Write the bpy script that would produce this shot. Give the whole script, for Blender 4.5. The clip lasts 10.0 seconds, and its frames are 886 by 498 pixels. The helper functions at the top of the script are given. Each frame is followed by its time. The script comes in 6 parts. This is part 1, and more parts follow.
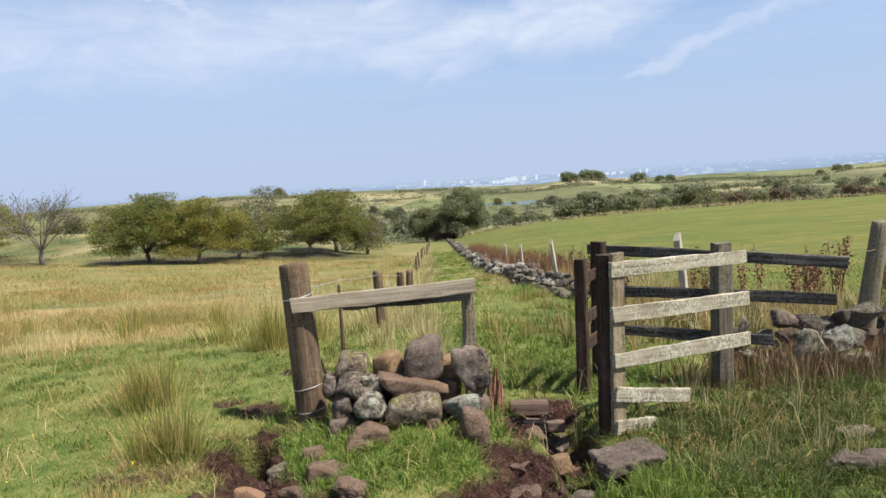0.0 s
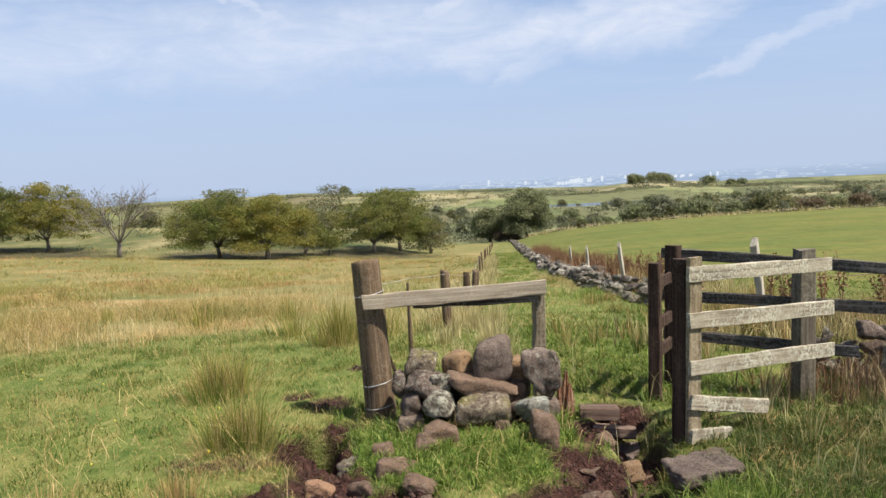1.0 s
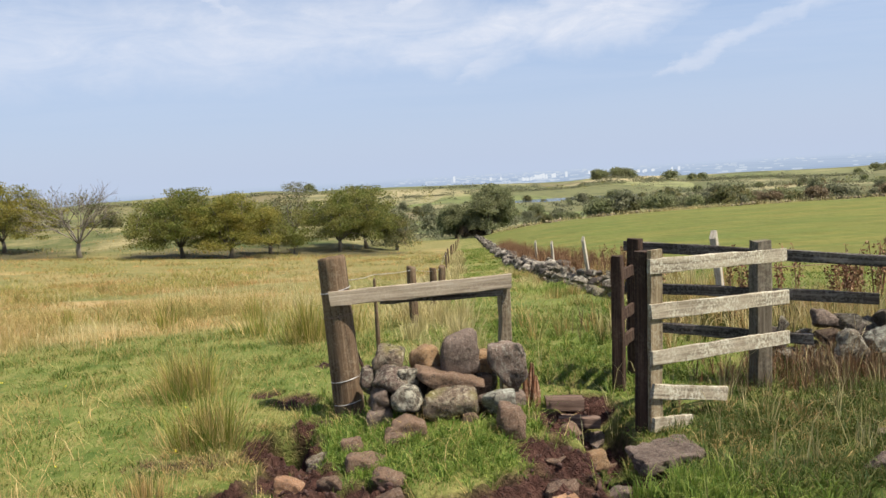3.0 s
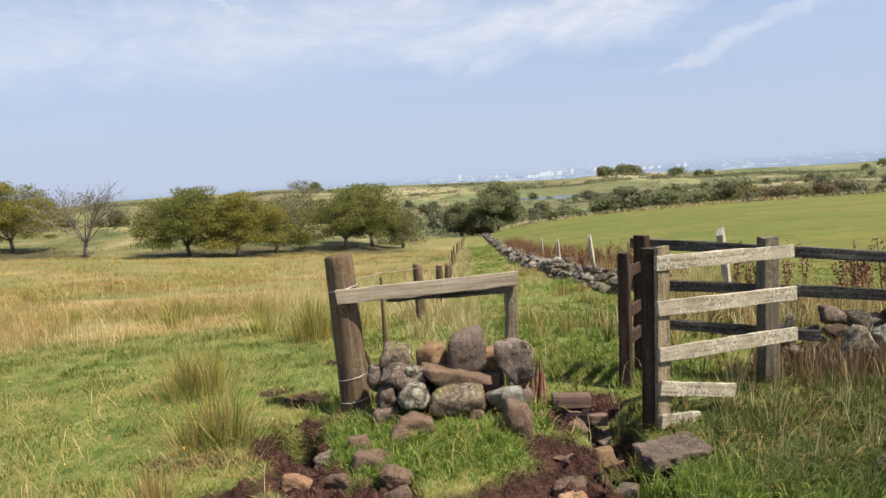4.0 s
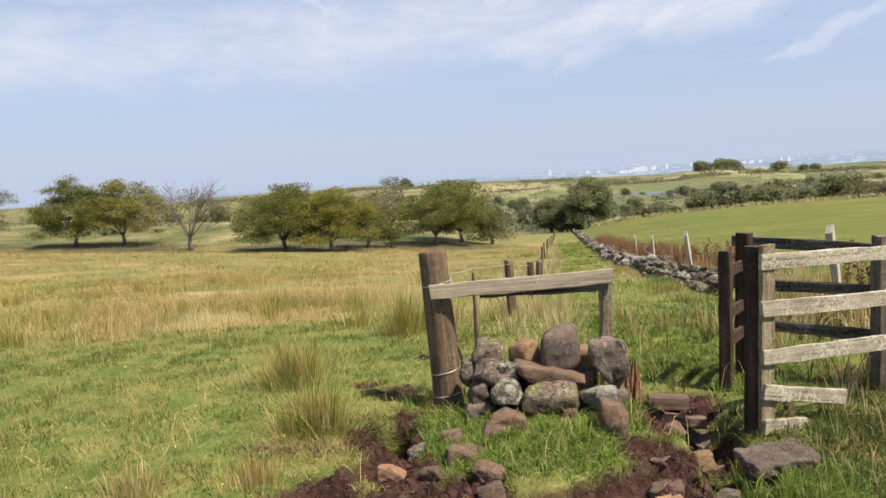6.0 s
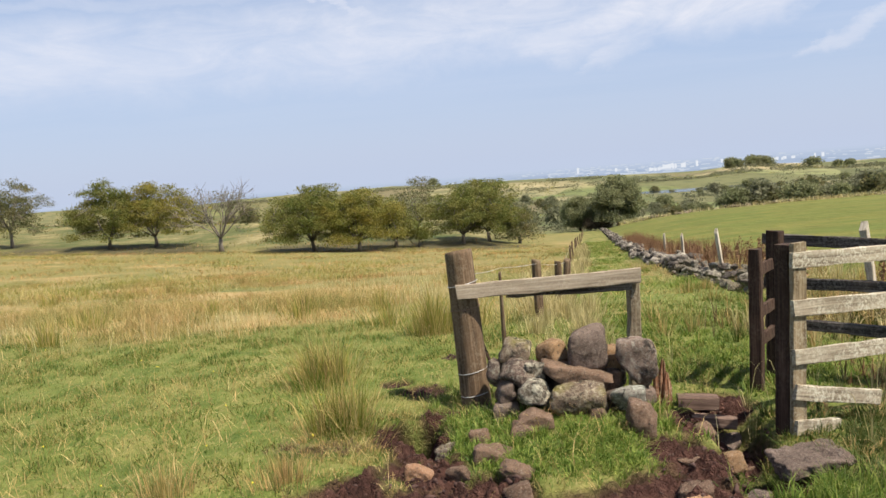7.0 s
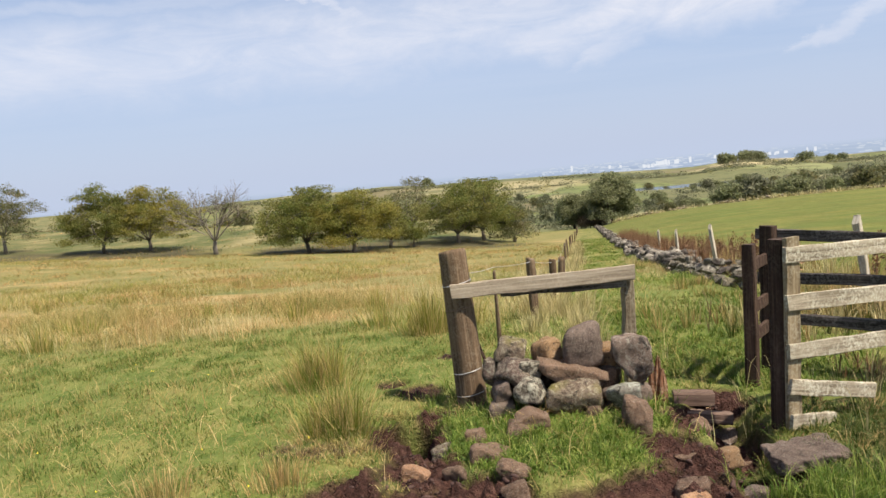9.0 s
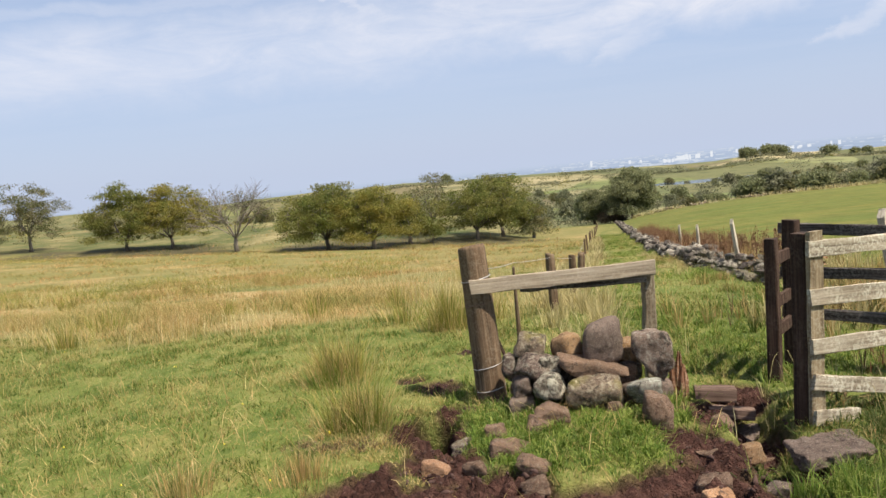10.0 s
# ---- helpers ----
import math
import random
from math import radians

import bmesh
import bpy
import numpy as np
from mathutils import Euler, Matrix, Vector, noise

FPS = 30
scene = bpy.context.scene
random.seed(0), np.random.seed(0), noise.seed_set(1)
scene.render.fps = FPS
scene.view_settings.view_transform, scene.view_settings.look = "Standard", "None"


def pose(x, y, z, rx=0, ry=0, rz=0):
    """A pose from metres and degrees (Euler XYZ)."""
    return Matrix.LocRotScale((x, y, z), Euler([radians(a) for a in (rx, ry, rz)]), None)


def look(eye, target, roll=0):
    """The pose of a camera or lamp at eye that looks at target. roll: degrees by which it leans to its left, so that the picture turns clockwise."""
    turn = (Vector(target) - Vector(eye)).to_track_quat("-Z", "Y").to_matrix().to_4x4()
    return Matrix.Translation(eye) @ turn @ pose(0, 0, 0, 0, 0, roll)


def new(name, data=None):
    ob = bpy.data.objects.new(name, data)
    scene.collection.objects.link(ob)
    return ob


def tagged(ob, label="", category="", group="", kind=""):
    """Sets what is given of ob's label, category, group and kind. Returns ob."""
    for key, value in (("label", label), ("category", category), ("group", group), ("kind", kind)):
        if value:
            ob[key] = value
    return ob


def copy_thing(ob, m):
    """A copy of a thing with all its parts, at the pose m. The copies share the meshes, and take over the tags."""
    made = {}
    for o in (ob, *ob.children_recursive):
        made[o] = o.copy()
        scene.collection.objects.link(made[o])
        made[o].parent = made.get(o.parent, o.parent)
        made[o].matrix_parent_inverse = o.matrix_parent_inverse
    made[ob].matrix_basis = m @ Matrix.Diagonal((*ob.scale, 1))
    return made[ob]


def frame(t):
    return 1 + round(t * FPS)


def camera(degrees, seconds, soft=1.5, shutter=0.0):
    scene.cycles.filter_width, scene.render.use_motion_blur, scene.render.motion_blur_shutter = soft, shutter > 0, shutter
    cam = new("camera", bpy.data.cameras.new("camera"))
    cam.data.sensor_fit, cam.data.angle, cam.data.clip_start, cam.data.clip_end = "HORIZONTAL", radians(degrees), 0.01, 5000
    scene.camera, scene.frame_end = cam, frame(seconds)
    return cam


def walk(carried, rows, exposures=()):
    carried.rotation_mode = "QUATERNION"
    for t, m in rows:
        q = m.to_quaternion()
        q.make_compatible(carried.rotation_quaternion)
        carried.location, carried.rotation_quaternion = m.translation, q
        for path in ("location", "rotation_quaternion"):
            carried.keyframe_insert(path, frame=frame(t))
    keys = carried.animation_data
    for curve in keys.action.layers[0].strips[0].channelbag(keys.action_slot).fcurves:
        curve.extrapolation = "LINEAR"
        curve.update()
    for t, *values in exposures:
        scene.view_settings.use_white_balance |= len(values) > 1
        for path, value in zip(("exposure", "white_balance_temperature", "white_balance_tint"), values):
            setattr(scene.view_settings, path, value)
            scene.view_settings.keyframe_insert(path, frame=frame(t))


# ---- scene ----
cam = camera(61.8, 10.0)
PATH = [
    (0, (0.067, 0.051, 1.605), (0.197, 2.036, 1.395), -3.6),
    (0.5, (0.029, 0.055, 1.606), (0.011, 2.044, 1.397), -2.6),
    (1, (0.009, 0.062, 1.605), (-0.029, 2.051, 1.405), -2.9),
    (1.5, (0.016, 0.043, 1.604), (0.06, 2.032, 1.401), -2.8),
    (2, (0.026, 0.044, 1.597), (0.119, 2.028, 1.366), -3.5),
    (2.5, (0.017, 0.028, 1.601), (0.08, 2.016, 1.387), -3.2),
    (4, (0.007, 0.018, 1.601), (0.043, 2.006, 1.382), -3.6),
    (4.5, (0.003, 0.021, 1.599), (0.001, 2.008, 1.373), -3.4),
    (5, (-0.002, 0.014, 1.604), (-0.036, 2.003, 1.397), -3.6),
    (5.5, (-0.009, 0.003, 1.607), (-0.137, 1.988, 1.394), -4.4),
    (6, (-0.021, 0.006, 1.605), (-0.225, 1.984, 1.391), -3.9),
    (7.5, (-0.006, -0.004, 1.611), (-0.296, 1.963, 1.4), -4.8),
    (8, (-0.006, -0.003, 1.61), (-0.291, 1.964, 1.386), -5.0),
    (8.5, (-0.004, 0.004, 1.609), (-0.268, 1.976, 1.406), -4.9),
    (9, (-0.002, 0.009, 1.608), (-0.267, 1.98, 1.396), -5.3),
    (9.5, (-0.004, 0.01, 1.607), (-0.298, 1.976, 1.394), -5.6),
    (10, (-0.001, 0.003, 1.605), (-0.318, 1.966, 1.388), -5.7),
]
EXPOSURES = [(0.0, 0.69, 6500, 10), (0.5, 0.69, 6580, 10), (1.5, 0.69, 6750, 11), (2.5, 0.70, 6900, 11), (4.0, 0.70, 7000, 12), (6.0, 0.71, 7050, 13), (8.0, 0.72, 7080, 13), (10.0, 0.72, 7100, 13)]
walk(cam, [(t, look(e, g, r)) for t, e, g, r in PATH], EXPOSURES)

# ---- light ----
SUN_AZ, SUN_EL = 32.0, 58.0     # degrees behind the right-hand side, and above the horizon
sun_dir = Vector((math.cos(radians(SUN_AZ)) * math.cos(radians(SUN_EL)),
                  -math.sin(radians(SUN_AZ)) * math.cos(radians(SUN_EL)), math.sin(radians(SUN_EL))))
sun = new("sun", bpy.data.lights.new("sun", "SUN"))
sun.data.energy, sun.data.angle, sun.data.color = 4.8, radians(0.6), (1.0, 0.94, 0.84)
sun.matrix_world = look((0, 0, 60), Vector((0, 0, 60)) - sun_dir)


def link(nt, a, b):
    nt.links.new(a, b)


def node(nt, kind, **values):
    n = nt.nodes.new(kind)
    for key, value in values.items():
        n.inputs[key].default_value = value
    return n


def ramp(nt, fac, stops):
    r = nt.nodes.new("ShaderNodeValToRGB")
    el = r.color_ramp.elements
    while len(el) < len(stops):
        el.new(0.5)
    for e, (p, c) in zip(el, stops):
        e.position, e.color = p, (c if len(c) == 4 else (*c, 1))
    link(nt, fac, r.inputs["Fac"])
    return r.outputs["Color"]


def math_node(nt, op, a, b=None, clamp=False):
    m = nt.nodes.new("ShaderNodeMath")
    m.operation, m.use_clamp = op, clamp
    for i, v in enumerate((a, b)):
        if v is None:
            continue
        if isinstance(v, (int, float)):
            m.inputs[i].default_value = v
        else:
            link(nt, v, m.inputs[i])
    return m.outputs[0]


def mix_rgb(nt, fac, a, b, blend="MIX"):
    m = nt.nodes.new("ShaderNodeMix")
    m.data_type, m.blend_type = "RGBA", blend
    for sock, v in ((m.inputs["Factor"], fac), (m.inputs[6], a), (m.inputs[7], b)):
        if isinstance(v, (int, float)):
            sock.default_value = v
        elif isinstance(v, tuple):
            sock.default_value = v if len(v) == 4 else (*v, 1)
        else:
            link(nt, v, sock)
    return m.outputs[2]


def noise_tex(nt, vec, scale, detail=4.0, rough=0.55, distort=0.0):
    n = node(nt, "ShaderNodeTexNoise", Scale=scale, Detail=detail, Roughness=rough, Distortion=distort)
    if vec is not None:
        link(nt, vec, n.inputs["Vector"])
    return n.outputs["Fac"]


def mapping(nt, vec, scale=(1, 1, 1), rot=(0, 0, 0), loc=(0, 0, 0)):
    m = nt.nodes.new("ShaderNodeMapping")
    m.inputs["Scale"].default_value, m.inputs["Rotation"].default_value, m.inputs["Location"].default_value = scale, rot, loc
    link(nt, vec, m.inputs["Vector"])
    return m.outputs[0]


# sky: clear hazy air with thin cirrus on a high plane
world = bpy.data.worlds.new("sky")
world.use_nodes = True
scene.world = world
wt = world.node_tree
wt.nodes.clear()
sky = wt.nodes.new("ShaderNodeTexSky")
sky.sky_type, sky.sun_disc = "NISHITA", False
sky.sun_elevation, sky.sun_rotation = radians(SUN_EL), radians(90 + SUN_AZ)
sky.altitude, sky.air_density, sky.dust_density, sky.ozone_density = 200, 1.0, 1.2, 1.6
coord = wt.nodes.new("ShaderNodeTexCoord").outputs["Generated"]
sep = wt.nodes.new("ShaderNodeSeparateXYZ")
link(wt, coord, sep.inputs[0])
up = math_node(wt, "MAXIMUM", sep.outputs[2], 0.02)
comb = wt.nodes.new("ShaderNodeCombineXYZ")
link(wt, math_node(wt, "DIVIDE", sep.outputs[0], up), comb.inputs[0])
link(wt, math_node(wt, "DIVIDE", sep.outputs[1], up), comb.inputs[1])
plane = comb.outputs[0]
broad = noise_tex(wt, mapping(wt, plane, (0.16, 0.30, 1), (0, 0, radians(24)), (3.1, 0.5, 0)), 1.0, 6.0, 0.60, 0.9)
wisp = noise_tex(wt, mapping(wt, plane, (0.35, 1.1, 1), (0, 0, radians(38)), (0.4, 0, 0)), 1.0, 8.0, 0.66, 1.4)
veil = ramp(wt, math_node(wt, "ADD", math_node(wt, "MULTIPLY", broad, 0.75), math_node(wt, "MULTIPLY", wisp, 0.35)), [(0.42, (0, 0, 0)), (0.75, (1, 1, 1))])
# the larger banks and streaks of cirrus, as lines over the horizon: from, to, half width, weight
ahead = math_node(wt, "MAXIMUM", sep.outputs[1], 0.05)
wob = noise_tex(wt, coord, 7.0, 6.0, 0.6)
wob2 = noise_tex(wt, mapping(wt, coord, (1, 1, 2.4)), 15.0, 7.0, 0.65)
su = math_node(wt, "ADD", math_node(wt, "DIVIDE", sep.outputs[0], ahead), math_node(wt, "MULTIPLY", math_node(wt, "SUBTRACT", wob2, 0.5), 0.10))
sv = math_node(wt, "ADD", math_node(wt, "DIVIDE", sep.outputs[2], ahead), math_node(wt, "MULTIPLY", math_node(wt, "SUBTRACT", wob, 0.5), 0.085))


def cloud_line(a, b, half_width, weight):
    dx, dy = b[0] - a[0], b[1] - a[1]
    ln = math.hypot(dx, dy)
    dx, dy = dx / ln, dy / ln
    pu, pv = math_node(wt, "SUBTRACT", su, a[0]), math_node(wt, "SUBTRACT", sv, a[1])
    along = math_node(wt, "ADD", math_node(wt, "MULTIPLY", pu, dx), math_node(wt, "MULTIPLY", pv, dy))
    over = math_node(wt, "ABSOLUTE", math_node(wt, "SUBTRACT", math_node(wt, "MULTIPLY", pv, dx), math_node(wt, "MULTIPLY", pu, dy)))
    beyond = math_node(wt, "MAXIMUM", math_node(wt, "MULTIPLY", along, -1.0), math_node(wt, "SUBTRACT", along, ln))
    beyond = math_node(wt, "MULTIPLY", math_node(wt, "MAXIMUM", beyond, 0.0), 0.45)
    dist = math_node(wt, "DIVIDE", math_node(wt, "ADD", over, beyond), half_width)
    m = node(wt, "ShaderNodeMapRange", **{"From Min": 1.15, "From Max": 0.1, "To Min": 0.0, "To Max": weight})
    m.interpolation_type = "SMOOTHSTEP"
    link(wt, dist, m.inputs["Value"])
    return m.outputs[0]


feather = noise_tex(wt, mapping(wt, coord, (3.0, 1.0, 11.0), (0, radians(-16), 0)), 2.6, 8.0, 0.68, 0.9)
feather = ramp(wt, feather, [(0.30, (0.5, 0.5, 0.5)), (0.62, (1, 1, 1))])
banks = None
for line in (((-1.1, 0.215), (-0.30, 0.185), 0.085, 0.72), ((-0.40, 0.180), (0.02, 0.190), 0.080, 0.75), ((0.02, 0.165), (0.30, 0.190), 0.052, 1.0), ((0.10, 0.135), (0.16, 0.16), 0.03, 0.8), ((0.20, 0.20), (0.42, 0.26), 0.06, 0.8),
             ((-0.02, 0.215), (0.16, 0.27), 0.022, 0.85), ((0.36, 0.122), (0.56, 0.212), 0.017, 0.6), ((0.54, 0.205), (0.85, 0.225), 0.03, 0.5),
             ((-0.33, 0.262), (-0.21, 0.205), 0.012, 0.75), ((-0.9, 0.29), (-0.3, 0.25), 0.02, 0.4)):
    c = cloud_line(*line)
    banks = c if banks is None else math_node(wt, "MAXIMUM", banks, c)
high = ramp(wt, sep.outputs[2], [(0.05, (0, 0, 0)), (0.16, (1, 1, 1))])
veil = math_node(wt, "MULTIPLY", math_node(wt, "MULTIPLY", veil, high), 0.25)
banks = math_node(wt, "MULTIPLY", math_node(wt, "MULTIPLY", banks, feather), math_node(wt, "ADD", math_node(wt, "MULTIPLY", wob2, 0.6), 0.66))
cover = math_node(wt, "MAXIMUM", veil, math_node(wt, "MULTIPLY", banks, 0.80))
air = mix_rgb(wt, ramp(wt, sep.outputs[2], [(0.15, (0.62, 0.62, 0.62)), (0.6, (0, 0, 0))]), sky.outputs[0], (3.3, 4.75, 7.7))
cloud_mix = mix_rgb(wt, cover, air, (6.9, 7.3, 8.2))
low = ramp(wt, sep.outputs[2], [(0.0, (0.85, 0.85, 0.85)), (0.17, (0, 0, 0))])
cloud_mix = mix_rgb(wt, low, cloud_mix, (4.15, 5.05, 6.8))
bg = node(wt, "ShaderNodeBackground", Strength=0.077)
link(wt, cloud_mix, bg.inputs["Color"])
out = wt.nodes.new("ShaderNodeOutputWorld")
link(wt, bg.outputs[0], out.inputs["Surface"])


# ---- materials ----
def start_material(name):
    m = bpy.data.materials.new(name)
    m.use_nodes = True
    nt = m.node_tree
    nt.nodes.clear()
    surf = nt.nodes.new("ShaderNodeBsdfPrincipled")
    o = nt.nodes.new("ShaderNodeOutputMaterial")
    link(nt, surf.outputs[0], o.inputs["Surface"])
    return m, nt, surf, o


def bump(nt, surf, height, strength=0.5, distance=0.01):
    b = node(nt, "ShaderNodeBump", Strength=strength, Distance=distance)
    link(nt, height, b.inputs["Height"])
    link(nt, b.outputs[0], surf.inputs["Normal"])


def blade_material(name, stops, through_light=0.35, rough=0.6, mottle=0.0, mottle_size=0.3, turning=None):
    """Leaves and blades: a colour per blade, light shining through."""
    m, nt, surf, o = start_material(name)
    geo = nt.nodes.new("ShaderNodeNewGeometry")
    col = ramp(nt, geo.outputs["Random Per Island"], stops)
    patch = noise_tex(nt, geo.outputs["Position"], 0.45, 3.0)
    col = mix_rgb(nt, 0.55, col, mix_rgb(nt, patch, (0.55, 0.62, 0.45), (1.35, 1.25, 1.2)), "MULTIPLY")
    drift = noise_tex(nt, geo.outputs["Position"], 0.14, 3.0)
    col = mix_rgb(nt, 0.5, col, mix_rgb(nt, drift, (0.72, 0.98, 0.7), (1.28, 1.03, 1.25)), "MULTIPLY")
    if mottle:
        f = ramp(nt, noise_tex(nt, geo.outputs["Position"], mottle_size, 5.0, 0.72), [(0.36, (0, 0, 0)), (0.64, (1, 1, 1))])
        col = mix_rgb(nt, mottle, col, mix_rgb(nt, f, (0.5, 0.82, 0.42), (1.5, 1.16, 1.35)), "MULTIPLY")
    if turning:                             # autumn colour in patches of a crown
        f = ramp(nt, noise_tex(nt, geo.outputs["Position"], 0.7, 4.0, 0.65), [(0.44, (0, 0, 0)), (0.62, (0.85, 0.85, 0.85))])
        col = mix_rgb(nt, f, col, turning)
    link(nt, col, surf.inputs["Base Color"])
    surf.inputs["Roughness"].default_value = rough
    surf.inputs["Specular IOR Level"].default_value = 0.3
    tr = nt.nodes.new("ShaderNodeBsdfTranslucent")
    link(nt, col, tr.inputs["Color"])
    mx = node(nt, "ShaderNodeMixShader", Fac=through_light)
    link(nt, surf.outputs[0], mx.inputs[1])
    link(nt, tr.outputs[0], mx.inputs[2])
    link(nt, mx.outputs[0], o.inputs["Surface"])
    return m


def wood_material(name, dark, mid, light, lichen=(0.45, 0.45, 0.36), lichen_amount=0.0, grain_axis="X"):
    """Weathered timber; the grain runs along the object's own axis."""
    m, nt, surf, o = start_material(name)
    tc = nt.nodes.new("ShaderNodeTexCoord").outputs["Object"]
    info = nt.nodes.new("ShaderNodeObjectInfo")
    s = {"X": (2.2, 46, 46), "Z": (46, 46, 2.2)}[grain_axis]
    off = nt.nodes.new("ShaderNodeVectorMath")
    off.operation = "ADD"
    link(nt, tc, off.inputs[0])
    link(nt, info.outputs["Random"], off.inputs[1])
    grain = noise_tex(nt, mapping(nt, off.outputs[0], s), 1.0, 5.0, 0.62, 0.35)
    stain = noise_tex(nt, off.outputs[0], 5.0, 4.0, 0.6)
    col = ramp(nt, grain, [(0.28, dark), (0.5, mid), (0.74, light)])
    col = mix_rgb(nt, 0.6, col, mix_rgb(nt, stain, (0.5, 0.48, 0.45), (1.35, 1.35, 1.35)), "MULTIPLY")
    if lichen_amount:
        spots = noise_tex(nt, off.outputs[0], 55.0, 5.0, 0.7)
        big = noise_tex(nt, off.outputs[0], 6.0, 3.0)
        f = math_node(nt, "MULTIPLY", ramp(nt, spots, [(0.46, (0, 0, 0)), (0.58, (1, 1, 1))]),
                      ramp(nt, big, [(0.30, (0, 0, 0)), (0.56, (1, 1, 1))]))
        col = mix_rgb(nt, math_node(nt, "MULTIPLY", f, lichen_amount), col, lichen)
    link(nt, col, surf.inputs["Base Color"])
    surf.inputs["Roughness"].default_value = 0.88
    surf.inputs["Specular IOR Level"].default_value = 0.2
    bump(nt, surf, grain, 0.7, 0.006)
    return m


def stone_material(name, dark, light, lichen, lichen_amount, moss=0.0, scale=1.0):
    m, nt, surf, o = start_material(name)
    tc = nt.nodes.new("ShaderNodeTexCoord").outputs["Object"]
    info = nt.nodes.new("ShaderNodeObjectInfo")
    off = nt.nodes.new("ShaderNodeVectorMath")
    off.operation = "ADD"
    link(nt, tc, off.inputs[0])
    sc = nt.nodes.new("ShaderNodeVectorMath")
    sc.operation = "SCALE"
    link(nt, info.outputs["Location"], sc.inputs[0])
    sc.inputs["Scale"].default_value = 3.7
    link(nt, sc.outputs[0], off.inputs[1])
    v = off.outputs[0]
    large = noise_tex(nt, v, 5.0 * scale, 4.0, 0.6)
    fine = noise_tex(nt, v, 75.0 * scale, 5.0, 0.75)
    col = ramp(nt, large, [(0.3, dark), (0.7, light)])
    col = mix_rgb(nt, 0.9, col, mix_rgb(nt, fine, (0.3, 0.3, 0.3), (1.75, 1.7, 1.65)), "MULTIPLY")
    tint = mix_rgb(nt, info.outputs["Random"], (0.82, 0.78, 0.78), (1.12, 1.07, 1.0))
    col = mix_rgb(nt, 1.0, col, tint, "MULTIPLY")
    speck = ramp(nt, noise_tex(nt, v, 120.0 * scale, 3.0, 0.7), [(0.57, (0, 0, 0)), (0.66, (0.5, 0.5, 0.5))])
    col = mix_rgb(nt, speck, col, (0.38, 0.335, 0.285))
    pits = ramp(nt, noise_tex(nt, v, 44.0 * scale, 4.0, 0.7), [(0.34, (0.75, 0.75, 0.75)), (0.44, (0, 0, 0))])
    col = mix_rgb(nt, pits, col, (0.05, 0.042, 0.037))
    spots = noise_tex(nt, v, 30.0 * scale, 6.0, 0.75, 0.4)
    f = ramp(nt, spots, [(0.56 - 0.16 * lichen_amount, (0, 0, 0)), (0.74 - 0.14 * lichen_amount, (1, 1, 1))])
    col = mix_rgb(nt, math_node(nt, "MULTIPLY", f, min(1.0, 0.35 + lichen_amount)), col, lichen)
    if moss:
        geo = nt.nodes.new("ShaderNodeNewGeometry")
        sp = nt.nodes.new("ShaderNodeSeparateXYZ")
        link(nt, geo.outputs["True Normal"], sp.inputs[0])
        g = math_node(nt, "MULTIPLY", ramp(nt, sp.outputs[2], [(0.2, (0, 0, 0)), (0.8, (1, 1, 1))]),
                      ramp(nt, large, [(0.42, (0, 0, 0)), (0.6, (1, 1, 1))]))
        col = mix_rgb(nt, math_node(nt, "MULTIPLY", g, moss), col, (0.13, 0.12, 0.03))
    if lichen_amount > 0.3:                 # pale rosettes, and black crusts between them
        cells = node(nt, "ShaderNodeTexVoronoi", Scale=17.0 * scale)
        link(nt, mix_rgb(nt, 0.12, v, noise_tex(nt, v, 22.0 * scale, 3.0)), cells.inputs["Vector"])
        rosette = math_node(nt, "MULTIPLY", ramp(nt, cells.outputs["Distance"], [(0.22, (1, 1, 1)), (0.40, (0, 0, 0))]), ramp(nt, large, [(0.40, (0, 0, 0)), (0.56, (1, 1, 1))]))
        col = mix_rgb(nt, math_node(nt, "MULTIPLY", rosette, min(0.9, lichen_amount * 1.3)), col, tuple(c * 1.25 for c in lichen))
        crust = ramp(nt, noise_tex(nt, v, 13.0 * scale, 5.0, 0.7, 0.6), [(0.64 - 0.16 * lichen_amount, (0, 0, 0)), (0.69 - 0.16 * lichen_amount, (1, 1, 1))])
        col = mix_rgb(nt, math_node(nt, "MULTIPLY", crust, 0.8), col, (0.03, 0.028, 0.024))
    link(nt, col, surf.inputs["Base Color"])
    surf.inputs["Roughness"].default_value = 0.92
    surf.inputs["Specular IOR Level"].default_value = 0.25
    bump(nt, surf, math_node(nt, "ADD", fine, math_node(nt, "MULTIPLY", spots, 1.6)), 0.9, 0.014)
    return m


def plain_material(name, colour, rough=0.8, metal=0.0, grain=0.2, scale=30.0):
    m, nt, surf, o = start_material(name)
    tc = nt.nodes.new("ShaderNodeTexCoord").outputs["Object"]
    f = noise_tex(nt, tc, scale, 4.0)
    col = mix_rgb(nt, grain, colour, mix_rgb(nt, f, (0.4, 0.4, 0.4), (1.7, 1.7, 1.7)), "MULTIPLY")
    link(nt, col, surf.inputs["Base Color"])
    surf.inputs["Roughness"].default_value, surf.inputs["Metallic"].default_value = rough, metal
    return m


